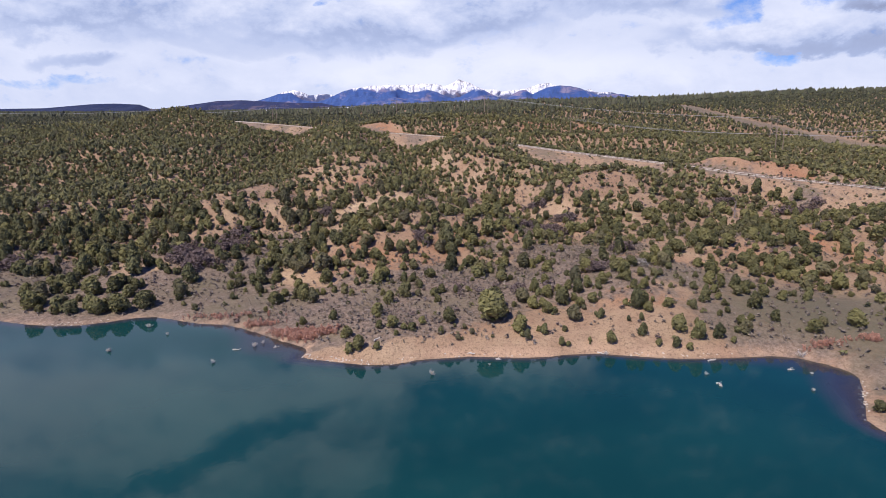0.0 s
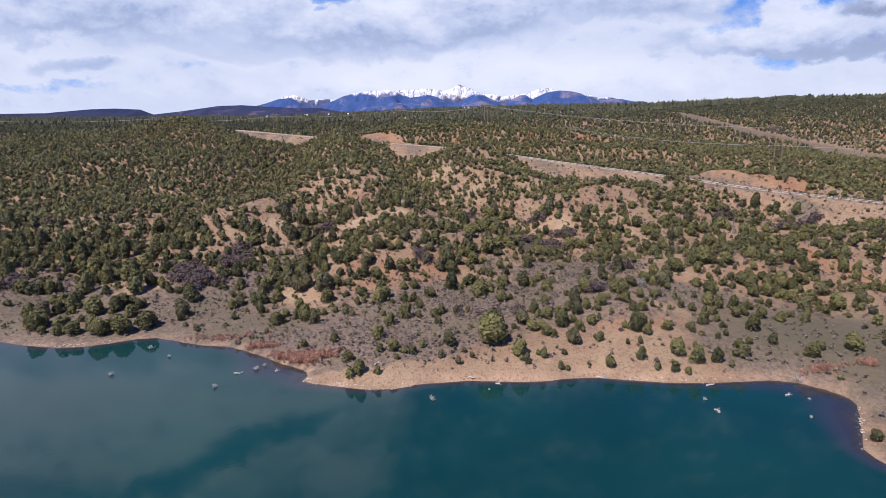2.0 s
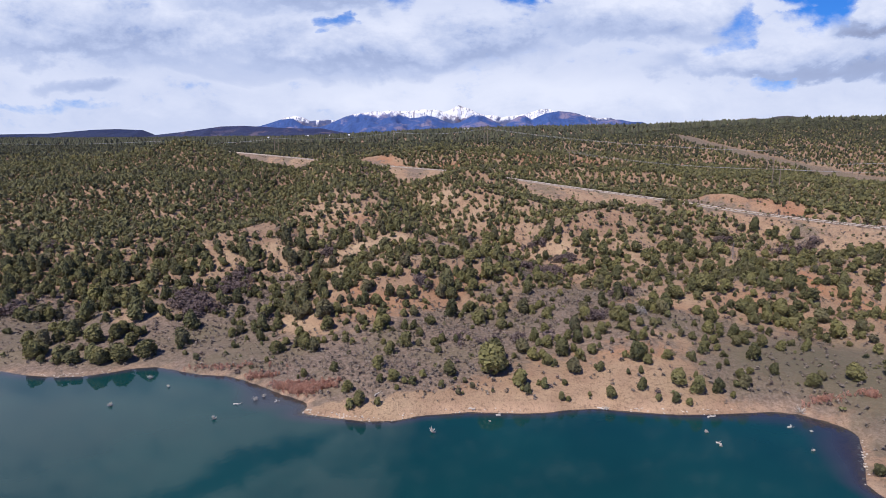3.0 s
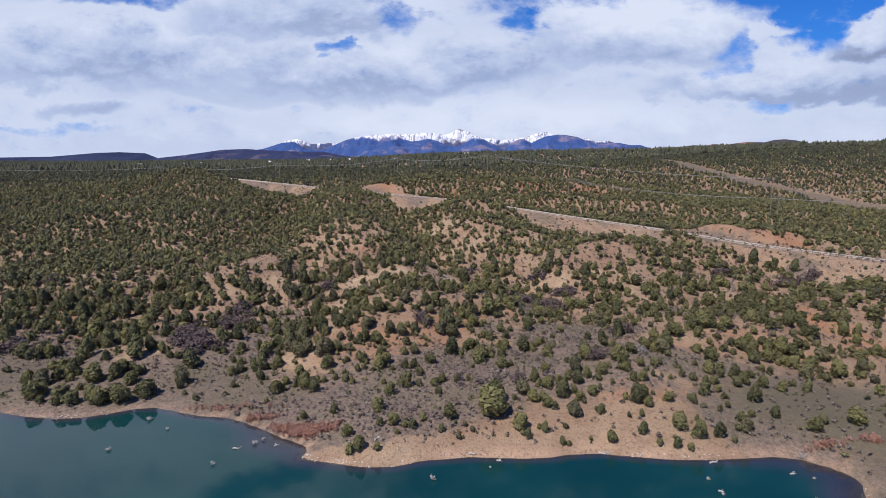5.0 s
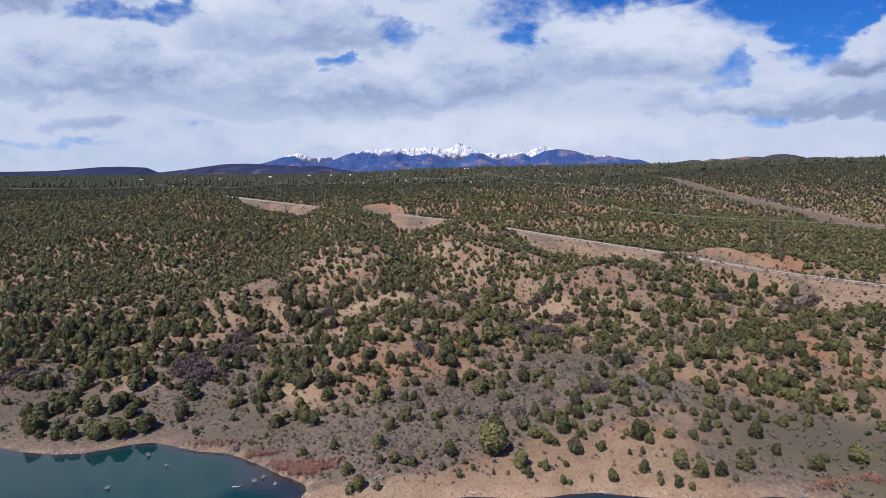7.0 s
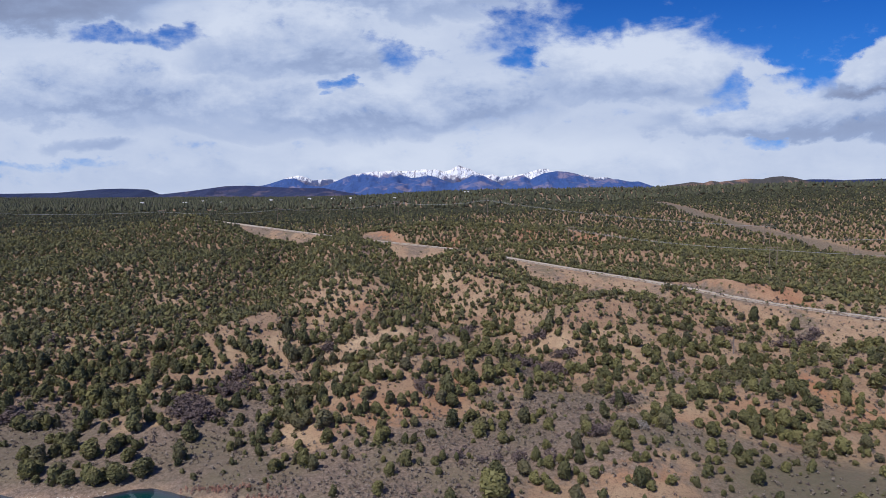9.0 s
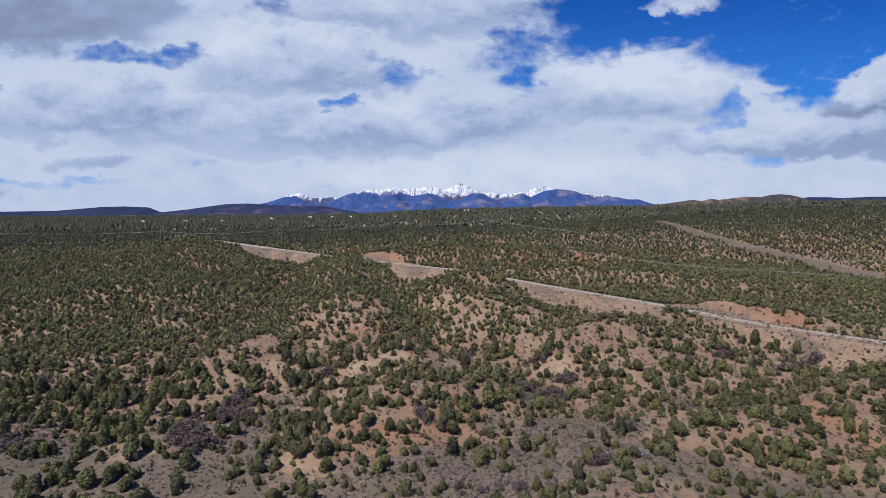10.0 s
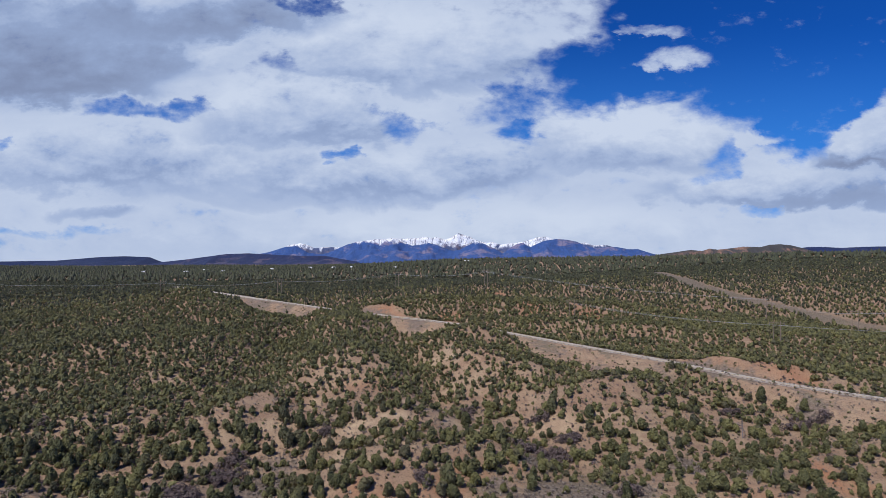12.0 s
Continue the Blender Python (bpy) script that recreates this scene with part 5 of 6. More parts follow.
# the trees that stand apart, one by one; clumps are three trees, and past the nearest the junipers are joined
pick = random.Random(11)
rows = []
for x, y, r in NAMED_TREES:
    r *= 1.16 if (x, y, r) not in SHORE_TREES else 0.88 if x < -40 else 1.06
    if r > 3.1 and y > 150:
        rows += [(x + r * dx, y + r * dy, r * q) for dx, dy, q in ((-0.50, 0.2, 0.62), (0.48, 0.3, 0.60), (0.05, -0.35, 0.56))]
    else:
        rows.append((x, y, r))
DARK_SPOTS = {row[:2] for row in DARK_PINES}
joined = []
standing = 0
for k, (x, y, r) in enumerate(sorted(rows, key=lambda row: math.hypot(row[0], row[1]))):
    kind = "pinyon" if (x, y) in DARK_SPOTS or pick.random() < (0.15 if y < 150 else 0.35 if x < -40 else 0.18) else "juniper"
    tall = r * pick.uniform(1.5, 2.1) * (0.9 if r > 2.2 else 1.0) if kind == "juniper" else r * pick.uniform(2.0, 2.6)
    if kind == "juniper" and standing >= 290:
        joined.append((x, y, r, tall))
    else:
        plant(kind, x, y, r, tall, k)
        standing += kind == "juniper"
jx, jy, jr, jt = np.array(joined).T
forest("slope_junipers", jx, jy, jr, jt, 400, 0.170, JUNIPER, "rounded olive-green junipers on the upper slopes", (0.28, 0.50), 10, 0.66, 9)

# saplings crowding against them
cx, cy, cr = [], [], []
for x, y, r in NAMED_TREES:
    for _ in range(pick.choice((0, 1, 1, 2, 2, 3)) if y > 140 else pick.choice((0, 0, 1, 1)) if y > 116 else pick.choice((0, 0, 0, 1))):
        a, q = pick.uniform(0, 6.283), pick.uniform(0.35, 0.75)
        cx.append(x + math.cos(a) * r * 1.2)
        cy.append(y + math.sin(a) * r * 1.2)
        cr.append(r * q)
cx, cy, cr = np.array(cx), np.array(cy), np.array(cr)
half = rng.uniform(size=cx.size) < 0.6
for sel, mat, name, label in ((half, JUNIPER, "young_junipers", "young olive-green junipers crowding against older trees"), (~half, PINYON, "young_pinyons", "young dark pinyons crowding against older trees")):
    forest(name, cx[sel], cy[sel], cr[sel], cr[sel] * rng.uniform(1.7, 2.4, sel.sum()), 170, 0.22, mat, label, inner=0.68)

# the woods behind them, and to both sides
tx, ty = scatter(-420, 420, 92, 460, 2.65, 0.9)
own = np.array(NAMED_TREES)
free = (ty > np.interp(tx, [-128, -126, -91, -66, -23, 28, 73, 127, 169, 222, 420], [212, 234, 230, 250, 257, 262, 240, 253, 261, 279, 330])) | (np.abs(tx) > 0.80 * ty) | (rng.uniform(size=tx.size) < np.maximum(np.interp(tx, [-70, -30], [0.26, 0.38]), 0.85 * patches([(-126, 196, 52, 34, 1.0)], tx, ty)) * np.clip((np.hypot(tx, ty) - 145) / 25, 0, 1))
for x, y, r in NAMED_TREES:
    free &= np.hypot(tx - x, ty - y) > 0.9 * r + 0.8
tx, ty = tx[free], ty[free]
rad = rng.uniform(0.60, 1.60, tx.size) * np.interp(np.hypot(tx, ty), [150, 240], [1.0, 1.1])
tal = rad * rng.uniform(1.75, 2.4, tx.size)
is_pinyon = rng.uniform(size=tx.size) < np.interp(tx, [-150, 50], [0.6, 0.3])
for sel, name, mat, label, cone in ((~is_pinyon, "juniper_woodland", JUNIPER, "olive-green juniper woodland covering the hillsides", (0.08, 0.32)), (is_pinyon, "pinyon_woodland", PINYON, "dark green pinyon woodland covering the hillsides", (0.30, 0.52))):
    near = sel & (np.hypot(tx, ty) < 238)
    forest("near_" + name, tx[near], ty[near], rad[near], tal[near], 170, 0.235, mat, label.replace("the hillsides", "the near hillside"), cone, 12, 0.66)
    sel = sel & ~near
    forest(name, tx[sel], ty[sel], rad[sel], tal[sel], 26, 0.40, mat, label, cone, 12, 0.76, 5)
fx, fy = scatter(-820, 860, 460, 960, 4.0, 0.80)
fr = rng.uniform(1.0, 1.95, fx.size)
ft = fr * rng.uniform(1.7, 2.3, fx.size)
dark = rng.uniform(size=fx.size) < np.interp(fy, [460, 560, 720], [0.25, 0.55, 0.9])
forest("plateau_juniper_woodland", fx[~dark], fy[~dark], fr[~dark], ft[~dark], 8, 0.58, JUNIPER, "olive-green juniper woodland on the plateau behind the road", (0.15, 0.45), 8, 0.72, 4)
forest("plateau_pine_woodland", fx[dark], fy[dark], fr[dark], ft[dark] * 1.1, 4, 0.62, PINE, "dark green pine woodland on the plateau behind the road", (0.3, 0.6), 8, 0.70, 4)
vx, vy = scatter(-2400, 2600, 940, 2900, 13.5, 0.82, 1.3)
vr = rng.uniform(2.2, 4.4, vx.size)
forest("far_woodland", vx, vy, vr, vr * rng.uniform(1.6, 2.6, vx.size), 0, 0.80, PINE, "dark distant woodland reaching to the horizon", (0.3, 0.7), 8, 1.0, 0)


# ---------------------------------------------------------------- scrub
def brush(name, x, y, radius, tall, n, size, mat, label, category):
    """low shrubs joined into one mesh"""
    ob = forest(name, x, y, radius, tall, 3 * n, 0.8 * size, mat, label, (0.1, 0.4), 8, 0.0, 5)
    ob["category"] = category
    return ob


def sprinkle(x0, x1, y0, y1, cell, chance):
    gx, gy = np.meshgrid(np.arange(x0, x1, cell), np.arange(y0, y1, cell))
    x, y = gx.ravel() + rng.uniform(-0.5, 0.5, gx.size) * cell, gy.ravel() + rng.uniform(-0.5, 0.5, gx.size) * cell
    keep = (rng.uniform(size=x.size) < chance(x, y)) & (np.abs(x) < 0.82 * y + 12) & (shore(x, y) > 1.2)
    return x[keep], y[keep]


def sage_chance(x, y):
    d = shore(x, y)
    p = 0.16 + 0.75 * patches(SAGES, x, y) + 0.30 * np.clip(waves(x, y, 18, 31.0, 2), 0, 1)
    p = p * (1 - 0.85 * np.clip(patches(PALE, x, y) * 1.2, 0, 1))
    p = p * (1 - 0.75 * np.clip(patches(GRASS, x, y), 0, 1))
    return np.where(d > 3, p, 0.05)


sx, sy = sprinkle(-150, 190, 74, 262, 1.05, sage_chance)
sr = rng.uniform(0.2, 0.6, sx.size)
brush("sagebrush", sx, sy, sr, sr * rng.uniform(1.2, 1.8, sx.size), 4, 0.62, SAGE, "grey sagebrush scattered over the dry slope", "shrubs")
ax, ay = sprinkle(-180, 330, 190, 540, 3.0, lambda x, y: np.where((along(ROAD, x, y)[0] < np.interp(x, VERGE_X, VERGE_W)) & (along(ROAD, x, y)[0] > 7), 0.20, 0.0))
ar = rng.uniform(0.35, 0.8, ax.size)
brush("roadside_scrub", ax, ay, ar, ar * 1.3, 4, 0.8, PINYON, "small dark bushes dotted over the cleared verge", "shrubs")

hx, hy = sprinkle(-190, 250, 90, 330, 2.6, lambda x, y: (0.30 + 0.35 * np.clip(waves(x, y, 15, 41.0, 2), 0, 1)) * np.clip(shore(x, y) / 55, 0.3, 1))
hr = rng.uniform(0.3, 0.85, hx.size)
half = rng.uniform(size=hx.size) < 0.55
brush("bitterbrush", hx[half], hy[half], hr[half], hr[half] * 1.4, 8, 0.5, PINYON, "small dark green bushes dotted over the slopes", "shrubs")
brush("dry_scrub", hx[~half], hy[~half], hr[~half], hr[~half] * 1.2, 8, 0.5, BRUSH, "small leafless brown bushes dotted over the slopes", "shrubs")

# thickets of leafless oak and of red willow: centre, half lengths, number of shrubs
OAKS = [(-71, 158, 4.3, 4.8, 70), (-75, 163, 3.5, 4.2, 40), (-70, 181, 4.3, 4.7, 50), (-71, 192, 3.8, 4.1, 40), (43, 208, 3.3, 2.2, 36), (36, 196, 4.2, 4.2, 44), (27, 198, 3.5, 3.4, 26), (36, 229, 3.6, 3.0, 20), (8, 239, 2.8, 5.1, 20), (143, 229, 5.8, 3.0, 30), (112, 236, 3.2, 2.5, 14), (-124, 158, 2.2, 2.7, 20), (-151, 215, 3.4, 2.8, 20), (50, 160, 3.4, 2.1, 16), (-8, 165, 2.6, 2.1, 14), (37, 139, 2.7, 2, 14), (-44, 209, 2.9, 3.6, 12), (132, 223, 3.5, 2, 16), (14, 130, 10, 2, 10)]
WILLOWS = [(-28.5, 112.2, 4.5, 1.6, 300), (-34.5, 114.2, 3.5, 1.0, 110), (-41, 119.3, 4, 0.8, 60), (-52, 124.0, 8, 0.8, 50), (72.5, 103.9, 3, 0.7, 50), (80, 103.5, 1.2, 0.9, 40)]
for nm, rows, mat, size, label in (("oak_thicket", OAKS, BRUSH, (1.0, 2.0), "leafless grey-purple oak thicket in a hollow"), ("willow_thicket", WILLOWS, WILLOW, (0.25, 0.5), "reddish bare willow thicket at the water's edge")):
    for cx, cy, lx, ly, n in rows:
        x, y = cx + rng.normal(0, 0.6, n) * lx, cy + rng.normal(0, 0.6, n) * ly
        dry = shore(x, y) > 0.3
        x, y = x[dry], y[dry]
        r = rng.uniform(*size, x.size)
        brush(nm, x, y, r, r * rng.uniform(1.2, 1.7, x.size) * (2.1 if mat == WILLOW else 1.0), 40, 0.20, mat, label, "thicket")


# one tall pine, one grey snag and one pale leafless shrub stand out on the slopes
tall_pine = plant("pinyon", -33.2, 213.1, 1.9, 7.0, 3)
tagged(tall_pine, "tall dark pine standing above its neighbours on the knoll")


def snag(x, y, tall, seed):
    r = random.Random(seed)
    thing = new("dead_tree")
    thing.matrix_world = pose(x, y, height(x, y), 0, 0, 40)
    tagged(thing, "tall grey dead tree with bare drooping branches", "dead tree")
    bm = bmesh.new()
    limb(bm, [(0, 0, -0.4), (0.05, 0, tall * 0.4), (0.0, 0.08, tall * 0.75), (0.1, 0.0, tall)], [0.26, 0.2, 0.12, 0.03], 7)
    part("trunk", bm, GREYWOOD, thing)
    for k in range(22):
        a, h = r.uniform(0, 6.283), tall * r.uniform(0.15, 0.95)
        l = (1.15 - h / tall) * r.uniform(1.1, 2.0)
        q = Vector((math.cos(a), math.sin(a), r.uniform(-0.1, 0.5))).normalized() * l
        bm = bmesh.new()
        limb(bm, [(0, 0, h), tuple(Vector((0, 0, h)) + q * 0.6), tuple(Vector((0, 0, h - 0.15)) + q)], [0.07, 0.045, 0.015], 4)
        for j in range(3):
            f = r.uniform(0.4, 0.9)
            limb(bm, [tuple(Vector((0, 0, h)) + q * f), tuple(Vector((0, 0, h)) + q * f + Vector((r.uniform(-0.4, 0.4), r.uniform(-0.4, 0.4), r.uniform(0.0, 0.4))))], [0.03, 0.01], 3)
        part("branch", bm, GREYWOOD, thing)


GREYWOOD = plain("grey_dead_wood", (0.24, 0.20, 0.19), 0.9)
snag(105.3, 209.7, 6.5, 8)
PALEBRUSH = leaf_material("pale_grey_twigs", (0.24, 0.22, 0.20), (0.42, 0.38, 0.35), (0.30, 0.25, 0.22))
bx, by = 48.3 + rng.normal(0, 0.9, 9), 139.8 + rng.normal(0, 0.9, 9)
br = rng.uniform(0.8, 1.5, 9)
brush("pale_shrub", bx, by, br, br * 1.6, 60, 0.14, PALEBRUSH, "pale grey leafless shrub among green junipers", "shrub")

# ---------------------------------------------------------------- drowned shrubs, logs and stones at the shore
def dead_shrub(x, y, size, seed, wide=1.0):
    r = random.Random(seed)
    thing = new("dead_shrub")
    thing.matrix_world = pose(x, y, 0.0, 0, 0, r.uniform(0, 360))
    tagged(thing, "bleached leafless shrub standing drowned in the lake", "dead shrub", "drowned shrubs")
    bm = bmesh.new()
    limb(bm, [(0, 0, -0.9), (0, 0, 0.05), (0.05 * size, 0, 0.25 * size)], [0.09, 0.08, 0.05])
    part("stem", bm, DEADWOOD, thing)
    bm = bmesh.new()
    for k in range(26):
        a, lean = r.uniform(0, 6.283), r.uniform(0.25, 1.25)
        l = size * r.uniform(0.5, 1.0)
        q = Vector((math.cos(a) * math.sin(lean) * wide, math.sin(a) * math.sin(lean) * wide, math.cos(lean)))
        bend = Vector((r.uniform(-0.2, 0.2), r.uniform(-0.2, 0.2), 0.15)) * l
        limb(bm, [(0, 0, 0.05), tuple(q * l * 0.55), tuple(q * l + bend)], [0.05, 0.035, 0.012], 4)
        side = Vector((r.uniform(-0.5, 0.5), r.uniform(-0.5, 0.5), 0.35)) * l
        limb(bm, [tuple(q * l * 0.5), tuple(q * l * 0.5 + side)], [0.03, 0.012], 4)
    part("branches", bm, DEADWOOD, thing)


for k, (x, y, size) in enumerate([(-2.9, 95.9, 1.25), (-67.2, 106.7, 1.0), (-44.3, 101.2, 1.0), (-65.8, 119.9, 1.3), (-59.7, 115.5, 0.7), (-39.0, 109.0, 1.3), (-37.8, 110.6, 0.9), (46.1, 95.8, 0.7), (46.5, 91.2, 0.5), (7.7, 99.9, 0.5), (64.9, 95.9, 0.5), (61.3, 89.5, 0.6), (67.1, 102.9, 1.9), (30.6, 104.6, 1.2)]):
    dead_shrub(x, y, 0.85 * size, 70 + k)


def driftwood(x, y, length, turn, seed, label):
    r = random.Random(seed)
    thing = new("driftwood_log")
    thing.matrix_world = pose(x, y, height(x, y) + 0.12 if height(x, y) > -0.05 else 0.05, 0, 4, turn)
    tagged(thing, label, "log", "driftwood along the shore")
    bm = bmesh.new()
    limb(bm, [(-length / 2, 0, 0), (-length / 6, 0.08, 0.04), (length / 5, -0.05, 0.02), (length / 2, 0.1, 0.08)], [0.17, 0.15, 0.12, 0.06], 8)
    part("trunk", bm, DEADWOOD, thing)
    bm = bmesh.new()
    for k in range(4):
        p = (length * r.uniform(-0.2, 0.45), 0, 0.03)
        limb(bm, [p, (p[0] + r.uniform(0.1, 0.5), r.choice((-1, 1)) * r.uniform(0.3, 0.7), r.uniform(0.1, 0.4))], [0.05, 0.02], 5)
    part("branch_stubs", bm, DEADWOOD, thing)


LOG = "pale bleached driftwood log lying at the waterline"
for k, (x, y, length, turn) in enumerate([(49.8, 101.7, 2.9, 22), (4.6, 104.3, 1.8, -20), (9.5, 102.4, 1.2, 5), (-42.1, 107.3, 2.0, 8), (-34.6, 108.4, 0.9, 60), (-14.0, 106.5, 2.4, 65), (29.8, 105.0, 2.4, -25), (46.6, 92.0, 1.3, -30), (62.0, 97.5, 1.2, 10)]):
    driftwood(x, y, 0.7 * length, turn, 90 + k, LOG)

# loose stones along the edge of the water
stones = []
r = random.Random(5)
for k in range(4):
    bm = bmesh.new()
    bmesh.ops.create_icosphere(bm, subdivisions=1, radius=0.5)
    for vert in bm.verts:
        vert.co *= r.uniform(0.7, 1.15)
        vert.co.z *= 0.6
    me = bpy.data.meshes.new("shore_stone")
    bm.to_mesh(me)
    bm.free()
    me.materials.append(STONE)
    stones.append(me)
count = 0
while count < 230:
    i = r.choice([17, 17, 18, 18, 19, 19, 20, 21, 22, 23, 28, 28, 29, 30, 37, 38, 38, 39, 3, 4, 4, 5])
    (ax_, ay_), (bx_, by_) = LAKE[i], LAKE[i + 1]
    t = r.random()
    x, y = ax_ + t * (bx_ - ax_) + r.gauss(0, 0.25), ay_ + t * (by_ - ay_) + r.uniform(-0.3, 0.9)
    ob = new("shore_stone", stones[count % 4])
    s = r.uniform(0.15, 0.5)
    ob.matrix_world = pose(x, y, height(x, y) + 0.05 * s, 0, 0, r.uniform(0, 360)) @ Matrix.Diagonal((s * r.uniform(1, 1.6), s, s, 1))
    tagged(ob, "pale rough stone lying on the muddy shore", "stone", "stones along the shore")
    count += 1


# ---------------------------------------------------------------- the highway
def ribbon(line, half, lift, offset=0.0, step=4.0):
    """left and right edges of a strip along the road"""
    pts = []
    for (ax, ay, az), (bx, by, bz) in zip(line, line[1:]):
        n = max(2, int(math.hypot(bx - ax, by - ay) / step))
        for k in range(n):
            pts.append((ax + (bx - ax) * k / n, ay + (by - ay) * k / n, az + (bz - az) * k / n))
    pts.append(line[-1])
    p = np.array(pts)
    for _ in range(6):
        p[1:-1] = 0.25 * p[:-2] + 0.5 * p[1:-1] + 0.25 * p[2:]
    t = np.gradient(p[:, :2], axis=0)
    t /= np.linalg.norm(t, axis=1)[:, None]
    nrm = np.stack([-t[:, 1], t[:, 0]], 1)
    mid = p.copy()
    mid[:, :2] += nrm * offset
    left, right = mid.copy(), mid.copy()
    left[:, :2] += nrm * half
    right[:, :2] -= nrm * half
    for q in (mid, left, right):
        q[:, 2] += lift
    return mid, left, right


def strip(name, half, lift, mat, offset=0.0, thick=0.12):
    mid, left, right = ribbon(ROAD, half, lift, offset)
    n = len(mid)
    low_l, low_r = left - (0, 0, thick), right - (0, 0, thick)
    v = np.concatenate([left, right, low_l, low_r])
    i = np.arange(n - 1)
    f = np.concatenate([np.stack([i, i + n, i + n + 1, i + 1], 1), np.stack([i + 2 * n, i, i + 1, i + 2 * n + 1], 1), np.stack([i + n, i + 3 * n, i + 3 * n + 1, i + n + 1], 1)])
    return new(name, mesh_from(name, v, f, mat))


road = tagged(strip("road", 3.1, 0.22, ASPHALT, 0.0, 0.5), "pale worn asphalt highway curving behind the hills", "road", kind="structure")
for name, off, colour in (("edge_line", 2.8, "white_paint"), ("edge_line", -2.8, "white_paint"), ("centre_line", 0.0, "yellow_paint")):
    paint = bpy.data.materials.get(colour) or plain(colour, (0.70, 0.70, 0.66) if colour[0] == "w" else (0.60, 0.42, 0.08), 0.7)
    line = strip(name, 0.09, 0.235, paint, off, 0.01)
    line.parent = road

# guard rail on the lake side
RUST = plain("weathering_steel", (0.20, 0.13, 0.09), 0.8)
rail = tagged(new("guard_rail"), "rust-brown steel guard rail on short posts beside the highway", "guard rail")
mid, _, _ = ribbon(ROAD, 0.1, 0.2, -5.0)
stretch = mid[(mid[:, 0] > -158) & (mid[:, 0] < 190)]
bm = bmesh.new()
limb(bm, [tuple(p + (0, 0, 0.62)) for p in stretch], [0.11] * len(stretch), 6)
part("rail_beam", bm, RUST, rail)
bm = bmesh.new()
block(bm, (0, 0, 0.25), (0.16, 0.2, 1.0), None, 0.02)
post = part("rail_post", bm, POLE, rail)
post.location = stretch[0]
for p in stretch[1:]:
    other = new("rail_post", post.data)
    other.parent = rail
    other.location = p


# ---------------------------------------------------------------- power line
def h_frame(x, y, tall, turn):
    """two poles with a cross arm and three strings of insulators"""
    z = height(x, y)
    thing = new("power_pole")
    thing.matrix_world = pose(x, y, z, 0, 0, turn)
    tagged(thing, "tall wooden power pole frame with a cross arm", "power pole", "poles of the power line")
    for s in (-1, 1):
        bm = bmesh.new()
        limb(bm, [(0, s * 1.9, -1.0), (0, s * 1.9, tall * 0.5), (0, s * 1.9, tall)], [0.26, 0.22, 0.16], 7)
        part("pole", bm, POLE, thing)
    bm = bmesh.new()
    block(bm, (0, 0, tall - 1.2), (0.22, 8.4, 0.3), None, 0.03)
    part("cross_arm", bm, POLE, thing)
    for s in (-3.8, 0, 3.8):
        bm = bmesh.new()
        limb(bm, [(0, s, tall - 1.3), (0, s, tall - 2.5)], [0.12, 0.12], 6)
        part("insulator", bm, STEEL, thing)
    a = radians(turn)
    return [(x - math.sin(a) * s, y + math.cos(a) * s, z + tall - 2.5) for s in (-3.8, 0, 3.8)]


def wires(stations, sag, label):
    for (a, b) in zip(stations, stations[1:]):
        thing = tagged(new("power_line_span"), label, "power line", "spans of the power line")
        for p, q in zip(a, b):
            bm = bmesh.new()
            pts = []
            for k in range(15):
                t = k / 14
                pts.append((p[0] + (q[0] - p[0]) * t, p[1] + (q[1] - p[1]) * t, p[2] + (q[2] - p[2]) * t - sag * 4 * t * (1 - t)))
            limb(bm, pts, [0.045] * 15, 4)
            part("conductor", bm, WIRE, thing)


LINE_A = [(-760, 640, 16), (-560, 640, 16), (-309, 626, 16), (-174, 600, 17), (-56, 646, 19), (40, 596, 19), (250, 452, 19), (303, 433, 19), (520, 330, 19)]
wires([h_frame(x, y, tall, 100 if x < 20 else 60) for x, y, tall in LINE_A], 3.5, "three thin power conductors sagging between poles")
LINE_B = [(90, 420, 14), (195, 345, 14), (330, 268, 14)]
wires([h_frame(x, y, tall, 60) for x, y, tall in LINE_B], 2.5, "three thin power conductors sagging between poles")


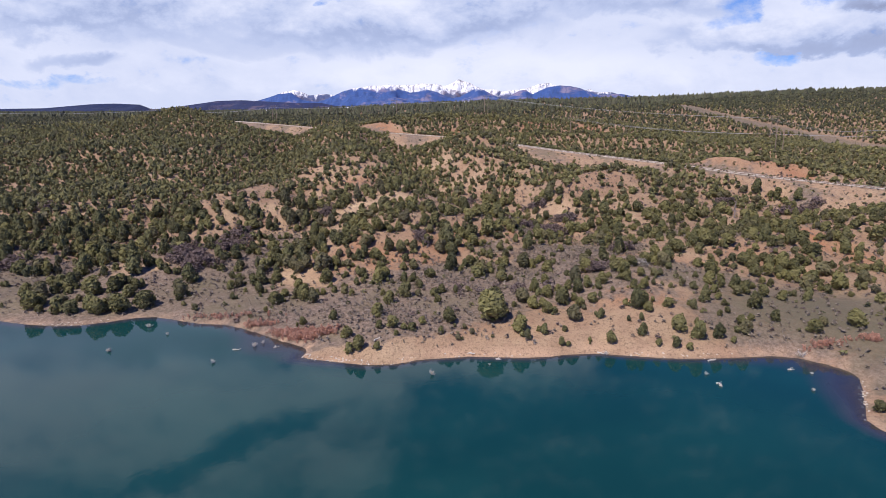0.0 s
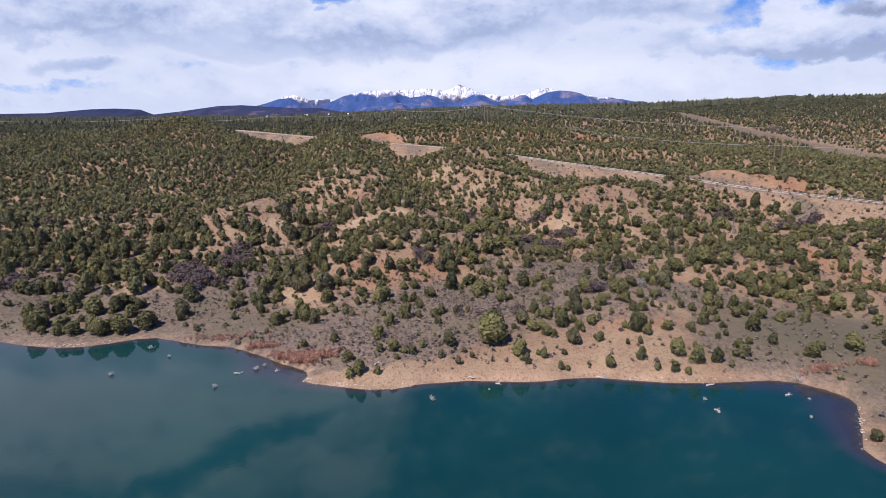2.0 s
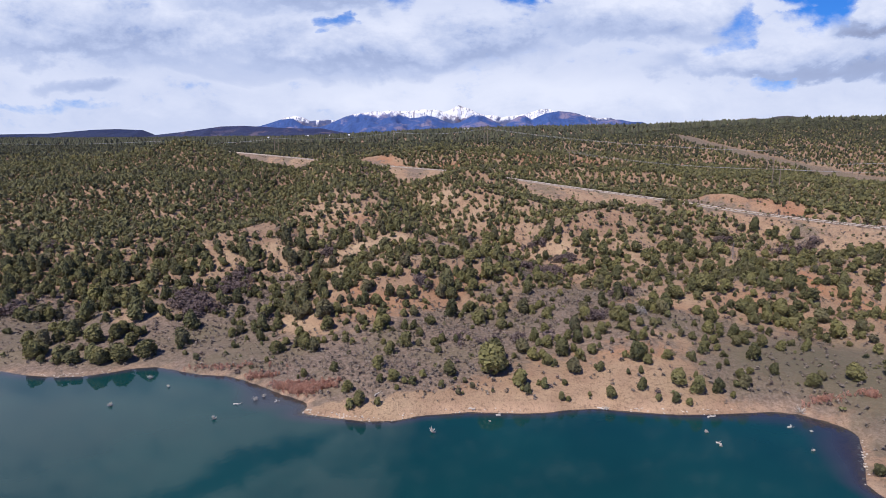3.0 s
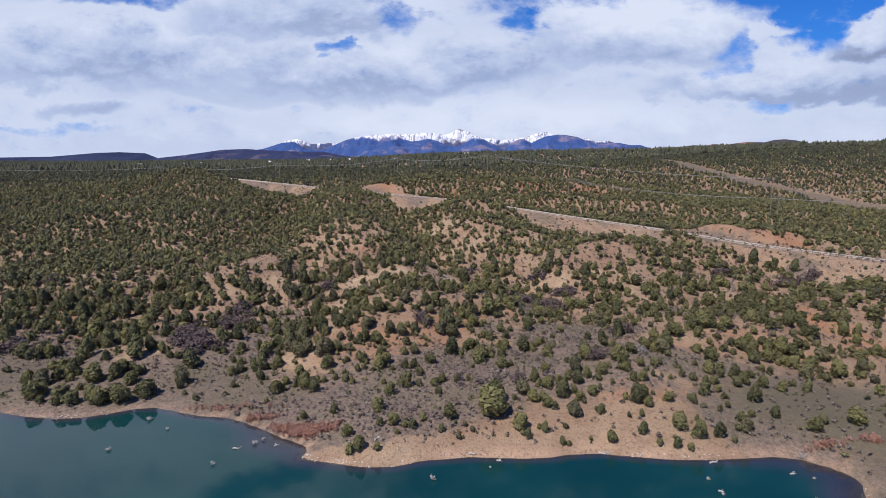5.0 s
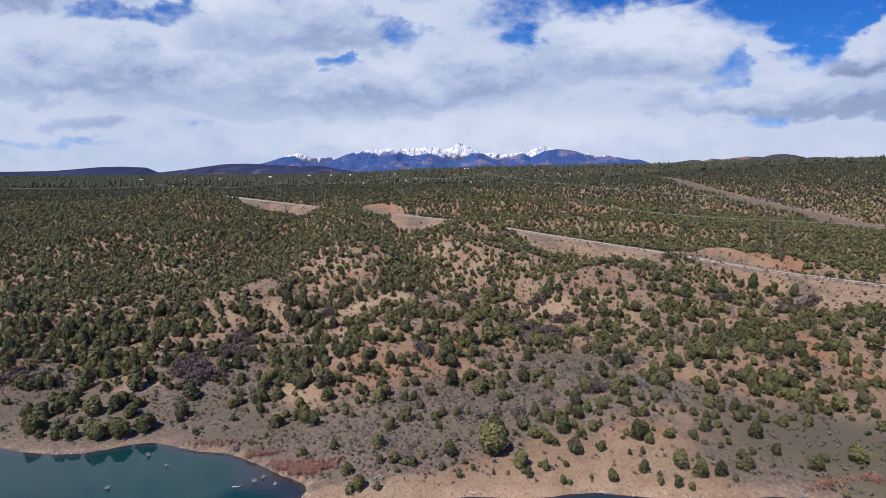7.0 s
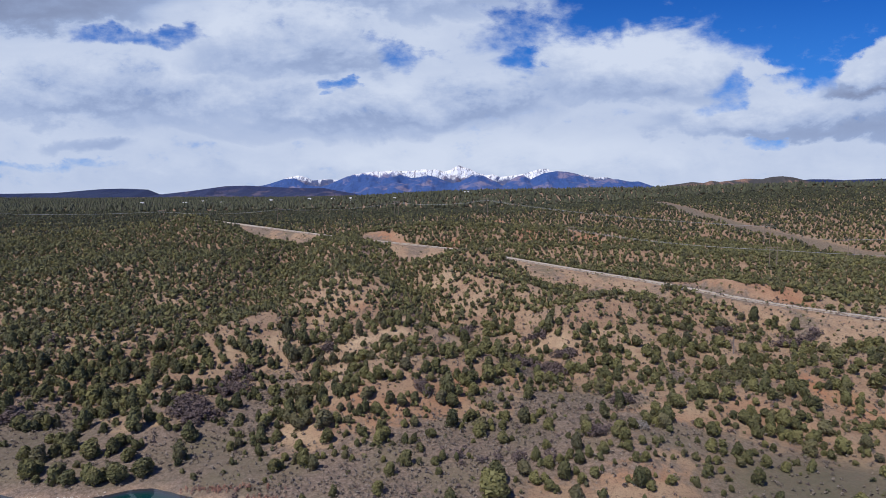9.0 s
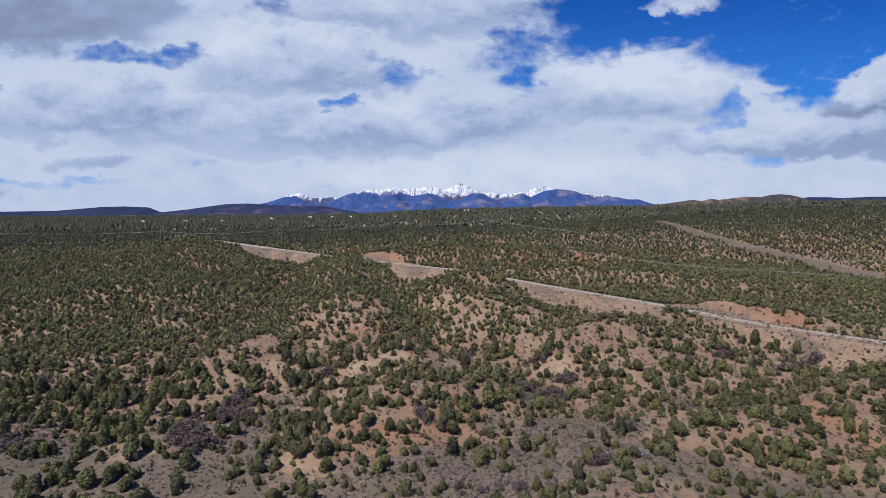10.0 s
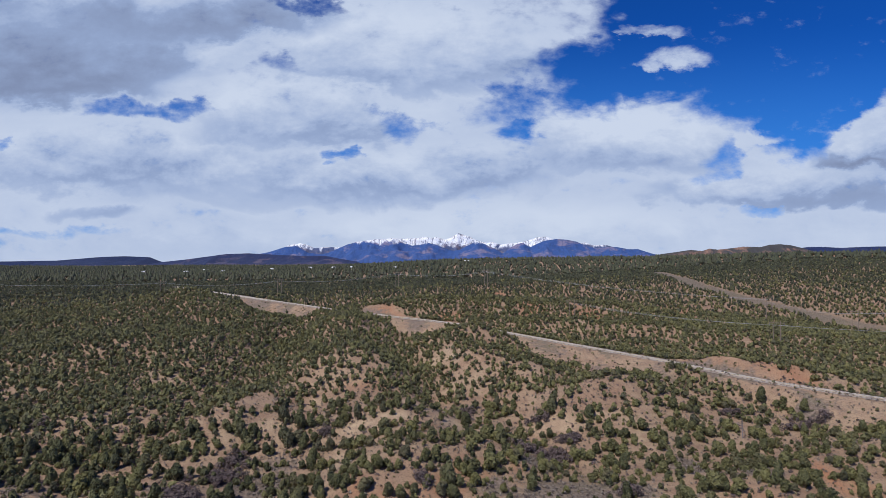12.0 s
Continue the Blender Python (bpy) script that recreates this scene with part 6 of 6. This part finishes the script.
# ---------------------------------------------------------------- scattered far houses
WALL, ROOF, PANE, DOOR = plain("pale_house_wall", (0.72, 0.68, 0.62)), plain("pale_metal_roof", (0.74, 0.74, 0.76), 0.5, 0.2), plain("dark_window_glass", (0.05, 0.06, 0.07), 0.1), plain("brown_door", (0.20, 0.12, 0.07))


def house(x, y, length, width, turn):
    thing = new("house")
    thing.matrix_world = pose(x, y, height(x, y) + 1.0, 0, 0, turn)
    tagged(thing, "small pale house with a metal gable roof among trees", "house", "houses on the far plateau")
    bm = bmesh.new()
    block(bm, (0, 0, 0.6), (length, width, 7.2))
    part("wall", bm, WALL, thing)
    bm = bmesh.new()
    h, e, w = 4.2, length / 2 + 0.6, width / 2 + 0.7
    vs = [bm.verts.new(p) for p in ((-e, -w, h), (e, -w, h), (e, w, h), (-e, w, h), (-e, 0, h + 2.6), (e, 0, h + 2.6))]
    for f in ((0, 1, 5, 4), (2, 3, 4, 5), (0, 4, 3), (1, 2, 5), (3, 2, 1, 0)):
        bm.faces.new([vs[i] for i in f])
    roof = part("roof", bm, ROOF, thing)
    bm = bmesh.new()
    block(bm, (length * 0.25, 0.8, h + 2.4), (0.8, 0.8, 2.0), None, 0.05)
    part("chimney", bm, STONE, roof)
    for k in (-0.3, 0.02, 0.32):
        bm = bmesh.new()
        block(bm, (length * k, -width / 2 - 0.02, 2.2), (1.6, 0.12, 1.4), None, 0.02)
        part("window", bm, PANE, thing)
    bm = bmesh.new()
    block(bm, (length * 0.17, -width / 2 - 0.02, 1.3), (1.1, 0.12, 2.2), None, 0.02)
    part("door", bm, DOOR, thing)


for x, y, length, width, turn in ((-726, 1730, 22, 12, 10), (-567, 1462, 14, 9, -20), (-362, 1519, 16, 9, 30), (-243, 1448, 16, 9, 0), (-288, 1468, 12, 8, -40), (-641, 1415, 13, 8, 15), (55, 1600, 16, 9, 5), (-120, 1352, 12, 8, 25), (-475, 1561, 14, 9, -10), (-820, 1560, 15, 9, 40)):
    house(x, y, 0.75 * length, 0.75 * width, turn)
